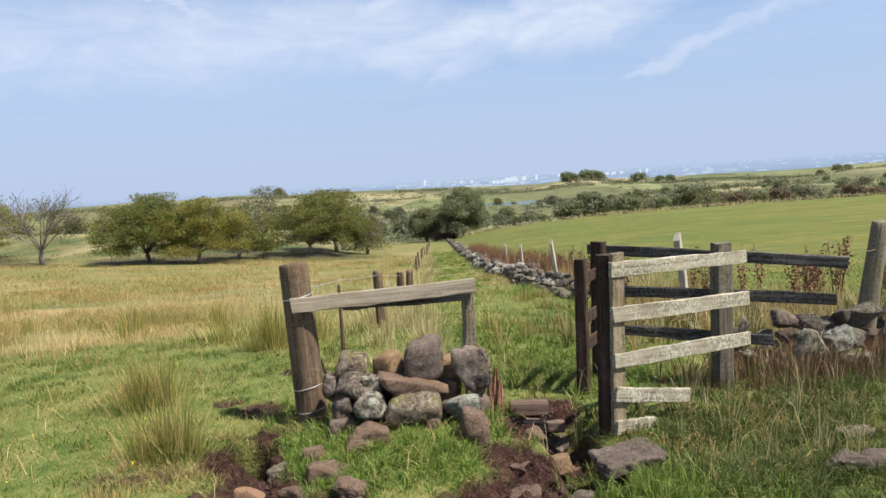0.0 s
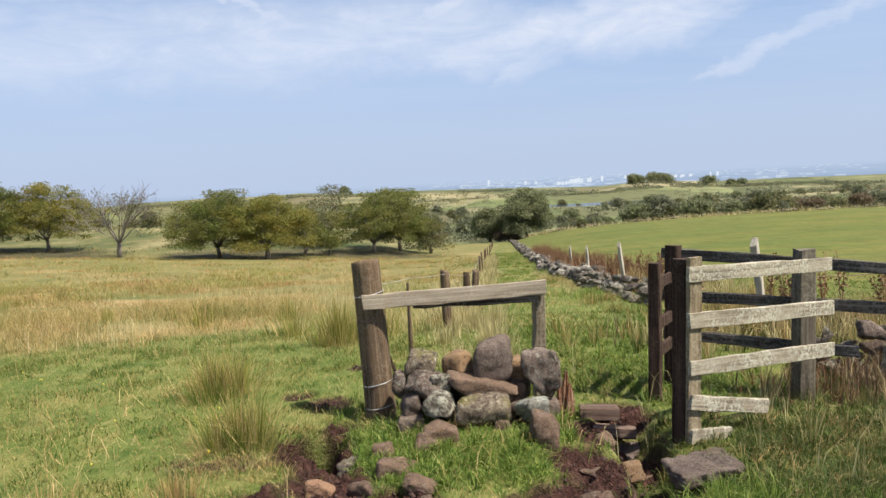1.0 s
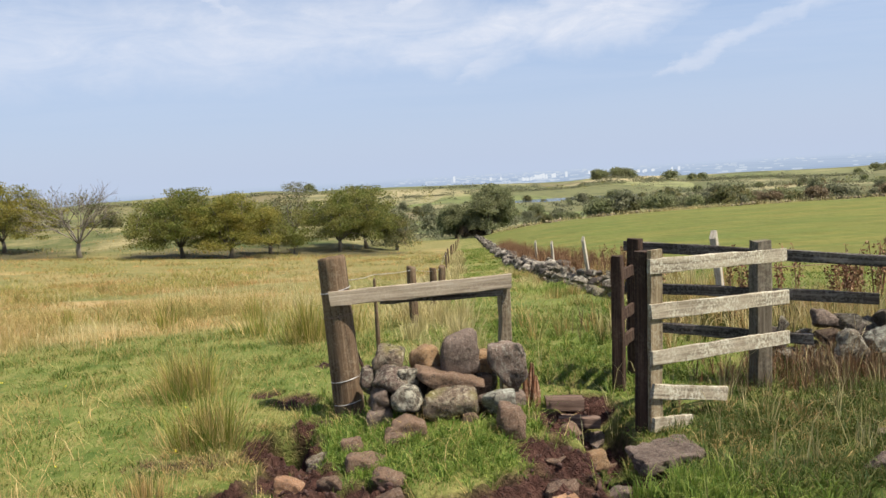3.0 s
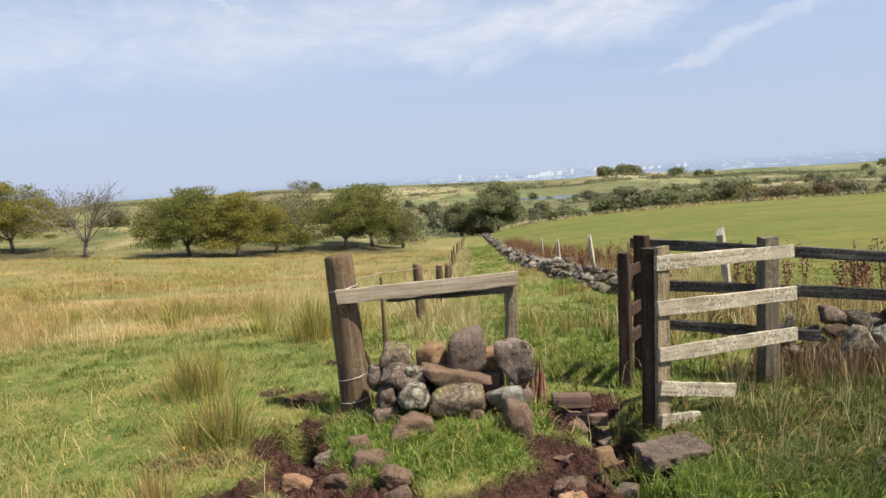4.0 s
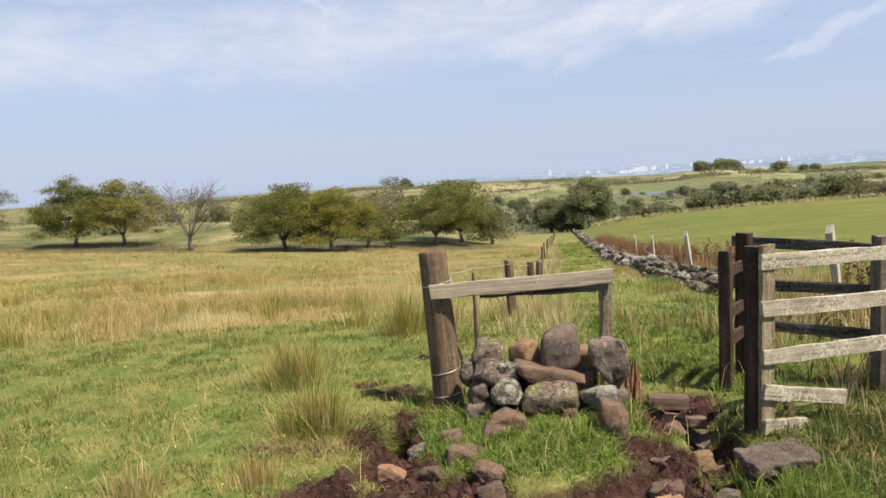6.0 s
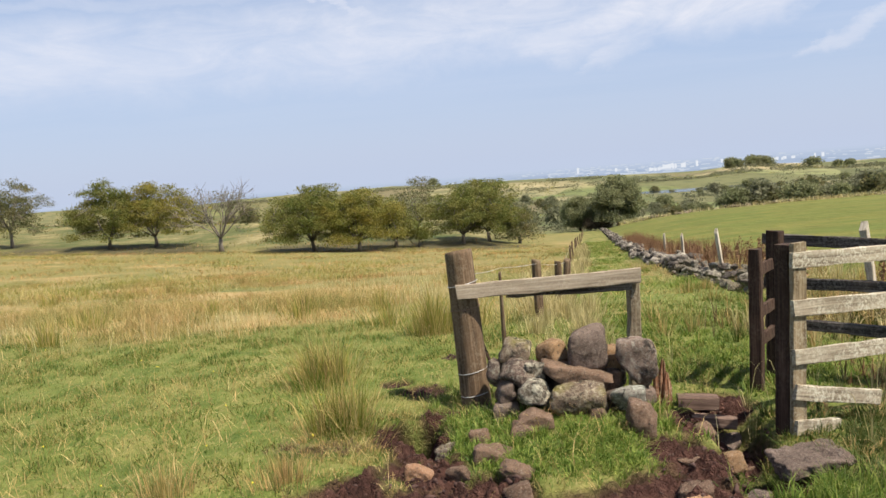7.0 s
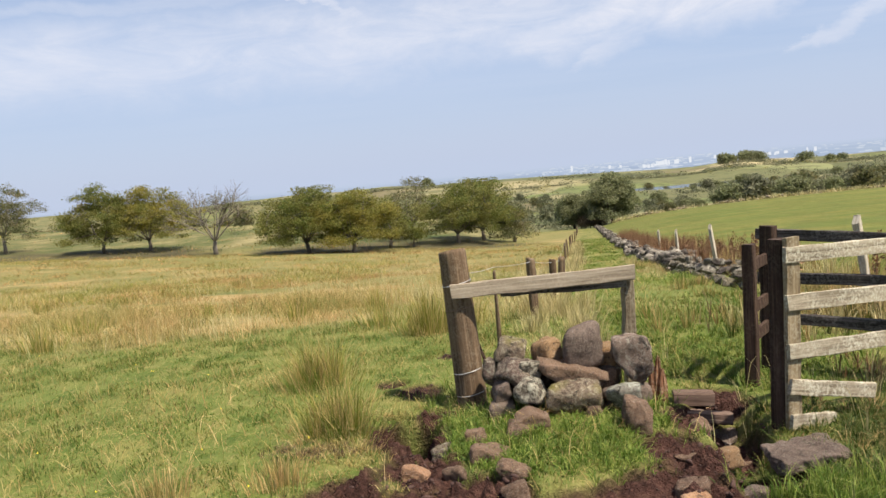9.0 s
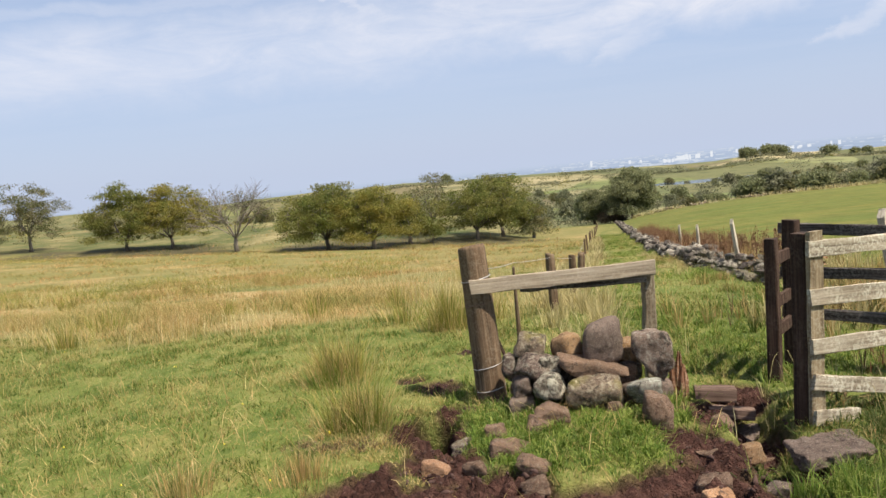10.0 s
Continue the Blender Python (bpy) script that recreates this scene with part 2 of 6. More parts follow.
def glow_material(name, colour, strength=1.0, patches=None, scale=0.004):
    """For the far plain, city and mast: haze is put into a glowing colour."""
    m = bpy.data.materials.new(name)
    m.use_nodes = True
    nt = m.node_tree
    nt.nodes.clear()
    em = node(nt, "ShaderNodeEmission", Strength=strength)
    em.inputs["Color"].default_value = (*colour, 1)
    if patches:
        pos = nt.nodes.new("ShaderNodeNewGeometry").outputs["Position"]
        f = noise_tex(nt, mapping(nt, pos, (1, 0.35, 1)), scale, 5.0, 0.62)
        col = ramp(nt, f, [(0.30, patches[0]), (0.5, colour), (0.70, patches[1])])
        # painted haze: the colour turns to pale air blue further out
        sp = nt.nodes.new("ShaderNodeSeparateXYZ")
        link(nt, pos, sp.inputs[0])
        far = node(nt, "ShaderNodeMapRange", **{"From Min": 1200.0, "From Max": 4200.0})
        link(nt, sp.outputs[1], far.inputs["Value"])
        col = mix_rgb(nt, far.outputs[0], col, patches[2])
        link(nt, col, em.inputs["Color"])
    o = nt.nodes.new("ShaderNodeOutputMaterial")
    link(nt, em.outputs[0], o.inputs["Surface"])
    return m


M_TURF = blade_material("turf_blades", [(0.0, (0.0473, 0.0946, 0.0146)), (0.4, (0.103, 0.168, 0.0292)), (0.68, (0.163, 0.206, 0.0473)), (0.9, (0.241, 0.224, 0.0731)), (1.0, (0.361, 0.292, 0.129))], mottle=0.55, mottle_size=4.5)
M_LUSH = blade_material("lush_blades", [(0.0, (0.059, 0.124, 0.0165)), (0.5, (0.153, 0.242, 0.0425)), (1.0, (0.342, 0.384, 0.106))])
M_STRAW = blade_material("straw_blades", [(0.0, (0.15, 0.18, 0.05)), (0.28, (0.27, 0.235, 0.09)), (0.5, (0.43, 0.305, 0.14)), (0.8, (0.53, 0.385, 0.185)), (1.0, (0.66, 0.54, 0.31))], mottle=0.5, mottle_size=0.7)
M_FIELD = blade_material("field_blades", [(0.0, (0.12, 0.15, 0.04)), (0.3, (0.235, 0.19, 0.07)), (0.7, (0.42, 0.27, 0.115)), (1.0, (0.55, 0.40, 0.2))], mottle=1.0, mottle_size=0.28)
M_PALE = blade_material("pale_blades", [(0.0, (0.3, 0.27, 0.11)), (0.5, (0.54, 0.47, 0.25)), (1.0, (0.72, 0.64, 0.4))])
M_RUSH = blade_material("rush_blades", [(0.0, (0.14, 0.19, 0.03)), (0.45, (0.29, 0.285, 0.06)), (0.7, (0.45, 0.35, 0.13)), (1.0, (0.62, 0.47, 0.25))])
M_ROUGH = blade_material("rough_blades", [(0.0, (0.0292, 0.0602, 0.0103)), (0.55, (0.0757, 0.119, 0.0232)), (0.85, (0.155, 0.153, 0.0533)), (1.0, (0.31, 0.249, 0.12))])
M_DOCK = blade_material("dock_heads", [(0.0, (0.12, 0.055, 0.034)), (0.6, (0.21, 0.11, 0.062)), (1.0, (0.33, 0.21, 0.12))], 0.15)
M_LEAF = {
    "green": blade_material("leaf_green", [(0.0, (0.11, 0.146, 0.039)), (0.6, (0.177, 0.21, 0.0586)), (1.0, (0.262, 0.268, 0.0854))], 0.58, turning=(0.244, 0.226, 0.0671)),
    "yellow": blade_material("leaf_yellow", [(0.0, (0.146, 0.171, 0.0439)), (0.55, (0.22, 0.232, 0.061)), (1.0, (0.342, 0.305, 0.0854))], 0.58, turning=(0.329, 0.275, 0.0671)),
    "grey": blade_material("leaf_grey", [(0.0, (0.104, 0.122, 0.0586)), (0.6, (0.152, 0.166, 0.0793)), (1.0, (0.22, 0.22, 0.116))], 0.58, turning=(0.244, 0.213, 0.0976)),
    # the next two are paled for distance: haze put into the leaf colour
    "dark": blade_material("leaf_dark", [(0.0, (0.154, 0.182, 0.099)), (0.6, (0.22, 0.242, 0.132)), (1.0, (0.286, 0.292, 0.16))], 0.5),
    "far": blade_material("leaf_far_hazy", [(0.0, (0.15, 0.168, 0.11)), (0.6, (0.195, 0.208, 0.135)), (1.0, (0.25, 0.25, 0.165))], 0.5),
    "rust": blade_material("leaf_rust", [(0.0, (0.14, 0.105, 0.075)), (0.6, (0.2, 0.148, 0.1)), (1.0, (0.26, 0.205, 0.135))], 0.5),
}
M_BARK = plain_material("bark", (0.11, 0.095, 0.075), 0.95, 0, 0.7, 9.0)
M_BARK_PALE = plain_material("pale_bark", (0.17, 0.15, 0.125), 0.95, 0, 0.6, 9.0)
M_POST = wood_material("round_post_wood", (0.045, 0.029, 0.018), (0.122, 0.081, 0.05), (0.215, 0.155, 0.1), (0.40, 0.36, 0.27), 0.2, "Z")
M_SAWN = wood_material("sawn_rail_wood", (0.16, 0.125, 0.09), (0.30, 0.25, 0.187), (0.42, 0.365, 0.29), (0.46, 0.44, 0.36), 0.25)
M_BOARD = wood_material("lichened_board", (0.085, 0.068, 0.048), (0.26, 0.222, 0.165), (0.41, 0.37, 0.29), (0.55, 0.54, 0.44), 0.75)
M_STILEX = wood_material("pale_batten_wood", (0.08, 0.055, 0.032), (0.205, 0.16, 0.1), (0.32, 0.26, 0.175), (0.4, 0.38, 0.29), 0.4)
M_DARK = wood_material("dark_rail_wood", (0.014, 0.011, 0.010), (0.06, 0.05, 0.046), (0.21, 0.19, 0.18), (0.26, 0.25, 0.23), 0.4)
M_DARKPOST = wood_material("dark_post_wood", (0.014, 0.008, 0.006), (0.046, 0.027, 0.02), (0.1, 0.064, 0.047), (0.24, 0.2, 0.15), 0.12, "Z")
M_GREYPOST = wood_material("grey_post_wood", (0.05, 0.043, 0.033), (0.125, 0.105, 0.08), (0.22, 0.19, 0.15), (0.33, 0.31, 0.24), 0.35, "Z")
M_STILEPOST = wood_material("brown_post_wood", (0.07, 0.05, 0.033), (0.17, 0.135, 0.09), (0.28, 0.235, 0.165), (0.4, 0.38, 0.29), 0.4, "Z")
M_PALEPOST = wood_material("bleached_stake_wood", (0.195, 0.173, 0.135), (0.39, 0.352, 0.285), (0.57, 0.525, 0.435), (0.6, 0.57, 0.48), 0.4, "Z")
M_ROT = wood_material("rotten_wood", (0.035, 0.018, 0.012), (0.17, 0.075, 0.042), (0.34, 0.18, 0.1), (0.55, 0.45, 0.32), 0.5, "Z")
M_STEP = wood_material("muddy_step_wood", (0.06, 0.038, 0.028), (0.14, 0.095, 0.075), (0.24, 0.175, 0.14))
M_WIRE = plain_material("galvanised_wire", (0.42, 0.42, 0.41), 0.5, 0.3, 0.2)
M_RUSTWIRE = plain_material("rusty_wire", (0.20, 0.13, 0.09), 0.8, 0.4, 0.4)
M_STONE = {
    "dark": stone_material("dark_whinstone", (0.1, 0.08, 0.068), (0.215, 0.175, 0.15), (0.25, 0.23, 0.2), 0.15),
    "grey": stone_material("grey_lichened_stone", (0.09, 0.066, 0.058), (0.2, 0.155, 0.132), (0.38, 0.36, 0.29), 0.5, 0.3),
    "ochre": stone_material("ochre_stone", (0.16, 0.10, 0.055), (0.32, 0.22, 0.13), (0.40, 0.36, 0.25), 0.2),
    "white": stone_material("white_lichened_stone", (0.09, 0.08, 0.068), (0.18, 0.16, 0.13), (0.46, 0.45, 0.36), 0.6),
    "pink": stone_material("pinkish_grey_stone", (0.13, 0.1, 0.087), (0.25, 0.2, 0.172), (0.42, 0.40, 0.34), 0.4),
    "brown": stone_material("brown_stone", (0.11, 0.075, 0.055), (0.22, 0.155, 0.115), (0.32, 0.27, 0.21), 0.15),
    "blue": stone_material("pale_green_lichened_stone", (0.12, 0.12, 0.11), (0.24, 0.24, 0.21), (0.36, 0.39, 0.33), 0.6),
    "moss": stone_material("mossy_stone", (0.10, 0.078, 0.062), (0.22, 0.175, 0.13), (0.42, 0.38, 0.28), 0.5, 0.9),
    "clay": stone_material("orange_stone", (0.24, 0.14, 0.085), (0.42, 0.27, 0.17), (0.45, 0.36, 0.26), 0.1),
}

M_RUBBLE = {
    "dark": stone_material("dark_rubble", (0.0432, 0.036, 0.0324), (0.108, 0.0936, 0.0828), (0.216, 0.202, 0.173), 0.3, 0, 0.45),
    "grey": stone_material("grey_rubble", (0.0648, 0.0576, 0.049), (0.151, 0.137, 0.115), (0.259, 0.245, 0.202), 0.5, 0.3, 0.45),
    "white": stone_material("white_lichened_rubble", (0.072, 0.0648, 0.054), (0.158, 0.144, 0.119), (0.36, 0.346, 0.288), 0.7, 0, 0.45),
    "brown": stone_material("brown_rubble", (0.0648, 0.0468, 0.036), (0.137, 0.101, 0.0756), (0.216, 0.187, 0.144), 0.25, 0, 0.45),
}

# ---- the lie of the land ----
_py = np.array([-80, 0, 5.6, 8, 10, 14, 24, 30, 48, 60, 75, 104, 130, 180, 200, 260, 400, 470, 560, 700, 800, 1100.0])
_pz = np.array([0.6, 0, 0, -0.06, -0.26, -0.82, -1.9, -2.5, -4.2, -5.2, -6.35, -8.65, -10.75, -14.8, -16.3, -20.5, -20.4, -20.6, -17.0, -14.5, -20, -47.0])
_dy = np.concatenate([np.arange(-80, 30, 0.25), np.arange(30, 1100.1, 1.0)])
_dz = np.interp(_dy, _py, _pz)
for _ in range(3):
    _near = np.convolve(np.pad(_dz, 6, "edge"), np.ones(13) / 13, "valid")
    _dz = _near


def smooth(v, a, b):
    t = np.clip((v - a) / (b - a), 0, 1)
    return t * t * (3 - 2 * t)


def fence_x(y):
    return -0.85 + 0.0575 * y


def wall_x(y):
    return 2.2 + 0.0575 * y


_tables = {}


def wavy(x, y, s, seed):
    """Smooth random unevenness between -1 and 1, with features about 2 / s metres across."""
    if seed not in _tables:
        _tables[seed] = np.random.RandomState(seed + 1000).uniform(-1, 1, (256, 256))
    table = _tables[seed]
    x, y = np.asarray(x, float), np.asarray(y, float)
    total = 0
    for k, (f, w, turn) in enumerate(((0.45, 0.8, 0.5), (0.97, 0.45, 1.9))):
        u = (x * math.cos(turn) - y * math.sin(turn)) * s * f + 17.3 * k
        v = (x * math.sin(turn) + y * math.cos(turn)) * s * f + 41.7 * k
        iu, iv = np.floor(u).astype(int), np.floor(v).astype(int)
        fu, fv = u - iu, v - iv
        fu, fv = fu * fu * (3 - 2 * fu), fv * fv * (3 - 2 * fv)
        a, b2 = table[iu % 256, iv % 256], table[(iu + 1) % 256, iv % 256]
        c, d = table[iu % 256, (iv + 1) % 256], table[(iu + 1) % 256, (iv + 1) % 256]
        total = total + w * ((a * (1 - fu) + b2 * fu) * (1 - fv) + (c * (1 - fu) + d * fu) * fv)
    return total


MUD = [(-0.95, 4.40, 0.27), (-0.80, 4.10, 0.2), (-0.72, 3.80, 0.26), (-0.42, 3.48, 0.30), (0.15, 3.18, 0.40), (0.53, 3.46, 0.32), (0.75, 3.85, 0.30),
       (0.95, 4.35, 0.32), (1.02, 3.75, 0.24), (1.0, 4.85, 0.26), (-0.8, 4.75, 0.17), (-0.9, 3.3, 0.5), (0.2, 2.8, 0.6), (0.85, 3.1, 0.4),
       (-0.99, 5.30, 0.19), (-1.25, 5.58, 0.12), (-0.88, 6.3, 0.11)]


def mud_amount(x, y):
    m = np.zeros_like(np.asarray(x, float))
    for cx, cy, r in MUD:
        d = np.hypot(x - cx, (y - cy)) / r + 0.35 * wavy(x, y, 9, 5)
        m = np.maximum(m, 1 - smooth(d, 0.65, 1.15))
    return m


CREST_U = (-0.90, -0.80, -0.70, -0.60, -0.484, -0.432, -0.373, -0.328, -0.268, -0.231, -0.208, -0.178, -0.149, -0.088, -0.027, 0.071, 0.125, 0.171, 0.202,
           0.217, 0.241, 0.264, 0.295, 0.341, 0.388, 0.435, 0.474, 0.513, 0.592, 0.646, 0.75)
CREST_Z = (-8.0, -8.0, -7.8, -10.5, -13.6, -10.8, -10.1, -8.8, -10.2, -9.4, -8.8, -9.9, -12.0, -11.7, -12.5, -14.6, -16.5, -18.2, -18.3,
           -16.9, -14.8, -14.2, -16.2, -19.4, -21.1, -20.5, -21.0, -23.4, -24.0, -19.6, -18.0)


def land(x, y):
    """Height of the bare ground."""
    x, y = np.asarray(x, float), np.asarray(y, float)
    z = np.interp(y, _dy, _dz)
    crest = np.interp(x / np.maximum(y, 1.0), CREST_U, CREST_Z)
    z = z + smooth(y, 470, 640) * (1 - smooth(y, 650, 900)) * (crest - z)
    z = z + 0.05 * np.log1p(np.exp(np.clip(-x - 3, -30, 300) * 0.5)) * 2 * smooth(y, 14, 60) * (1 - smooth(y, 200, 600))
    z = z + 0.062 * np.clip(y - 62, 0, 46) * smooth(-x, 1, 9) * (1 - smooth(y, 120, 300))
    rx = np.maximum(0, x - wall_x(y))
    z = z + 2.75 * (1 - np.exp(-rx / 11.0)) * smooth(y, 9, 108) * (1 - smooth(y, 330, 480))
    z = z + 0.05 * wavy(x, y, 0.9, 1) * smooth(y, 6, 20) + 0.018 * wavy(x, y, 3.1, 2) * smooth(y, 2, 4) * (1 - smooth(y, 60, 100))
    z = z + 1.2 * wavy(x, y, 0.022, 3) * smooth(y, 170, 320) * (1 - smooth(y, 480, 600))
    z = z - 4.0 * (1 - smooth(np.hypot((x - 78) / 62, (y - 448) / 24), 0.75, 1.1)) * 0.4
    mound = np.exp(-(((x - 0.15) / 0.62) ** 2 + ((y - 4.25) / 0.5) ** 2))
    z = z + 0.10 * mound - 0.42 * (1 - smooth(np.hypot((x + 0.93) / 0.2, (y - 4.50) / 0.2), 0.6, 1.0)) - 0.24 * (1 - smooth(np.hypot((x + 0.82) / 0.1, (y - 4.22) / 0.17), 0.6, 1.0))
    z = z - 0.2 * np.exp(-((x - 1.02) / 0.15) ** 4) * smooth(y, 3.3, 3.7) * (1 - smooth(y, 4.5, 4.8))
    m = mud_amount(x, y)
    z = z + 0.05 * np.exp(-((x + 0.99) ** 2 + (y - 5.30) ** 2) / 0.025) + 0.07 * np.exp(-((x + 0.88) ** 2 + (y - 6.3) ** 2) / 0.01)
    z = z - 0.05 * m + m * (0.3 + 0.7 * (1 - smooth(y, 4.85, 5.1))) * (0.025 * wavy(x, y, 14, 8) + 0.085 * np.abs(wavy(x, y, 22, 9)) + 0.05 * np.abs(wavy(x, y, 40, 12)) + 0.015 * wavy(x, y, 60, 10) - 0.025)
    return z


def land_at(x, y):
    return float(land(np.array([x]), np.array([y]))[0])


# ---- mesh helpers ----
def mesh_from(name, verts, tris, mats=(), quads=None, shade_smooth=False):
    me = bpy.data.meshes.new(name)
    verts = np.asarray(verts, np.float32)
    faces = np.asarray(quads if quads is not None else tris, np.int32)
    k = faces.shape[1]
    me.vertices.add(len(verts))
    me.vertices.foreach_set("co", verts.ravel())
    me.loops.add(faces.size)
    me.loops.foreach_set("vertex_index", faces.ravel())
    me.polygons.add(len(faces))
    me.polygons.foreach_set("loop_start", np.arange(0, faces.size, k, dtype=np.int32))
    if shade_smooth:
        me.polygons.foreach_set("use_smooth", np.ones(len(faces), bool))
    me.update(calc_edges=True)
    for mt in mats:
        me.materials.append(mt)
    return me


def part(name, bm, material, parent=None, label="", shade_smooth=False):
    me = bpy.data.meshes.new(name)
    bm.to_mesh(me)
    bm.free()
    if shade_smooth:
        for p in me.polygons:
            p.use_smooth = True
    me.materials.append(material)
    ob = new(name, me)
    if parent is not None:
        ob.parent = parent
    return tagged(ob, label)


def mesh_part(name, me, parent=None, label="", m=None):
    ob = new(name, me)
    if parent is not None:
        ob.parent = parent
    if m is not None:
        ob.matrix_local = m
    return tagged(ob, label)


def thing(name, place, label, category, group=""):
    ob = new(name)
    ob.empty_display_size = 0.1
    ob.location = place
    return tagged(ob, label, category, group)


def blades(pos, height, width, lean, rng, segs=2, droop=0.5, heading=None):
    """Vertices and triangles of thin tapering blades that rise from pos and bend over."""
    n = len(pos)
    a = rng.uniform(0, 2 * np.pi, n)
    face = np.stack([np.cos(a), np.sin(a), np.zeros(n)], 1)
    b = rng.uniform(0, 2 * np.pi, n) if heading is None else heading
    bend = np.stack([np.cos(b), np.sin(b), np.zeros(n)], 1) * (lean * height)[:, None]
    upv = np.array([0, 0, 1.0])
    w = face * width[:, None] * 0.5
    if segs == 1:
        v = np.stack([pos - w, pos + w, pos + upv * height[:, None] + bend], 1)
        t = np.arange(n)[:, None] * 3 + np.array([0, 1, 2])
        return v.reshape(-1, 3), t
    mid = pos + upv * (height * 0.58)[:, None] + bend * 0.32
    tip = pos + upv * (height * (1 - droop * lean * 0.5))[:, None] + bend
    v = np.stack([pos - w, pos + w, mid - w * 0.8, mid + w * 0.8, tip], 1)
    base = np.arange(n)[:, None, None] * 5
    t = (base + np.array([[0, 1, 3], [0, 3, 2], [2, 3, 4]])).reshape(-1, 3)
    return v.reshape(-1, 3), t


def tube(points, radii, sides=6):
    """A tapered limb through points."""
    verts, quads = [], []
    pts = [Vector(p) for p in points]
    for i, p in enumerate(pts):
        d = (pts[min(i + 1, len(pts) - 1)] - pts[max(i - 1, 0)]).normalized()
        side = d.orthogonal().normalized()
        other = d.cross(side)
        for k in range(sides):
            a = 2 * math.pi * k / sides
            verts.append(p + (side * math.cos(a) + other * math.sin(a)) * radii[i])
    for i in range(len(pts) - 1):
        for k in range(sides):
            quads.append((i * sides + k, i * sides + (k + 1) % sides, (i + 1) * sides + (k + 1) % sides, (i + 1) * sides + k))
    return [tuple(v) for v in verts], quads


def add_tube(bm, points, radii, sides=6, caps=True):
    vs, qs = tube(points, radii, sides)
    bv = [bm.verts.new(v) for v in vs]
    for q in qs:
        bm.faces.new([bv[i] for i in q])
    if caps:
        bm.faces.new(bv[:sides][::-1])
        bm.faces.new(bv[-sides:])


def beam_matrix(a, b, face=(0, -1, 0)):
    """A frame whose X runs from a to b and whose -Y looks towards face."""
    a, b = Vector(a), Vector(b)
    x = (b - a).normalized()
    y = -Vector(face)
    y = (y - x * y.dot(x)).normalized()
    z = x.cross(y)
    m = Matrix((x, y, z)).transposed().to_4x4()
    m.translation = a
    return m


def plank_bm(length, thick, high, seed=0, wear=0.004, cuts=10):
    """A sawn board along X from 0, with softened, slightly uneven edges."""
    r = random.Random(seed)
    bm = bmesh.new()
    rows = []
    c = min(thick, high) * 0.12
    prof = [(-thick / 2 + c, -high / 2), (thick / 2 - c, -high / 2), (thick / 2, -high / 2 + c), (thick / 2, high / 2 - c),
            (thick / 2 - c, high / 2), (-thick / 2 + c, high / 2), (-thick / 2, high / 2 - c), (-thick / 2, -high / 2 + c)]
    ends = (r.uniform(-0.01, 0.01), r.uniform(-0.01, 0.01))
    for i in range(cuts + 1):
        f = i / cuts
        row = []
        bow = math.sin(f * math.pi) * r.uniform(-1, 1) * wear * 0.4
        for (py, pz) in prof:
            skew = (ends[0] if i == 0 else ends[1] if i == cuts else 0) * pz / high
            row.append(bm.verts.new((f * length + skew, py + r.uniform(-1, 1) * wear * 0.5, pz + bow + r.uniform(-1, 1) * wear)))
        rows.append(row)
    for i in range(cuts):
        for k in range(8):
            bm.faces.new((rows[i][k], rows[i][(k + 1) % 8], rows[i + 1][(k + 1) % 8], rows[i + 1][k]))
    bm.faces.new(rows[0][::-1])
    bm.faces.new(rows[-1])
    bmesh.ops.recalc_face_normals(bm, faces=bm.faces)
    return bm


def plank(name, a, b, thick, high, material, parent, face=(0, -1, 0), seed=0, label="", wear=0.004):
    a, b = Vector(a), Vector(b)
    ob = part(name, plank_bm((b - a).length, thick, high, seed, wear), material, parent, label)
    ob.matrix_world = beam_matrix(a, b, face)
    if parent is not None:
        ob.matrix_parent_inverse = Matrix.Translation(-parent.location)
    return ob


def square_post_bm(wide, deep, tall, seed=0, wear=0.004, worn_top=0.0):
    r = random.Random(seed)
    bm = bmesh.new()
    c = min(wide, deep) * 0.09
    prof = [(-wide / 2 + c, -deep / 2), (wide / 2 - c, -deep / 2), (wide / 2, -deep / 2 + c), (wide / 2, deep / 2 - c),
            (wide / 2 - c, deep / 2), (-wide / 2 + c, deep / 2), (-wide / 2, deep / 2 - c), (-wide / 2, -deep / 2 + c)]
    rows = []
    cuts = 9
    for i in range(cuts + 1):
        z = -0.3 + (tall + 0.3) * i / cuts
        s = 1.0 if i < cuts else 0.95
        rows.append([bm.verts.new((x * s + r.uniform(-1, 1) * wear, y * s + r.uniform(-1, 1) * wear,
                                   z + (r.uniform(-1, 1) * 0.006 + worn_top * x / wide if i == cuts else 0))) for x, y in prof])
    for i in range(cuts):
        for k in range(8):
            bm.faces.new((rows[i][k], rows[i][(k + 1) % 8], rows[i + 1][(k + 1) % 8], rows[i + 1][k]))
    bm.faces.new(rows[0][::-1])
    bm.faces.new(rows[-1])
    bmesh.ops.recalc_face_normals(bm, faces=bm.faces)
    return bm


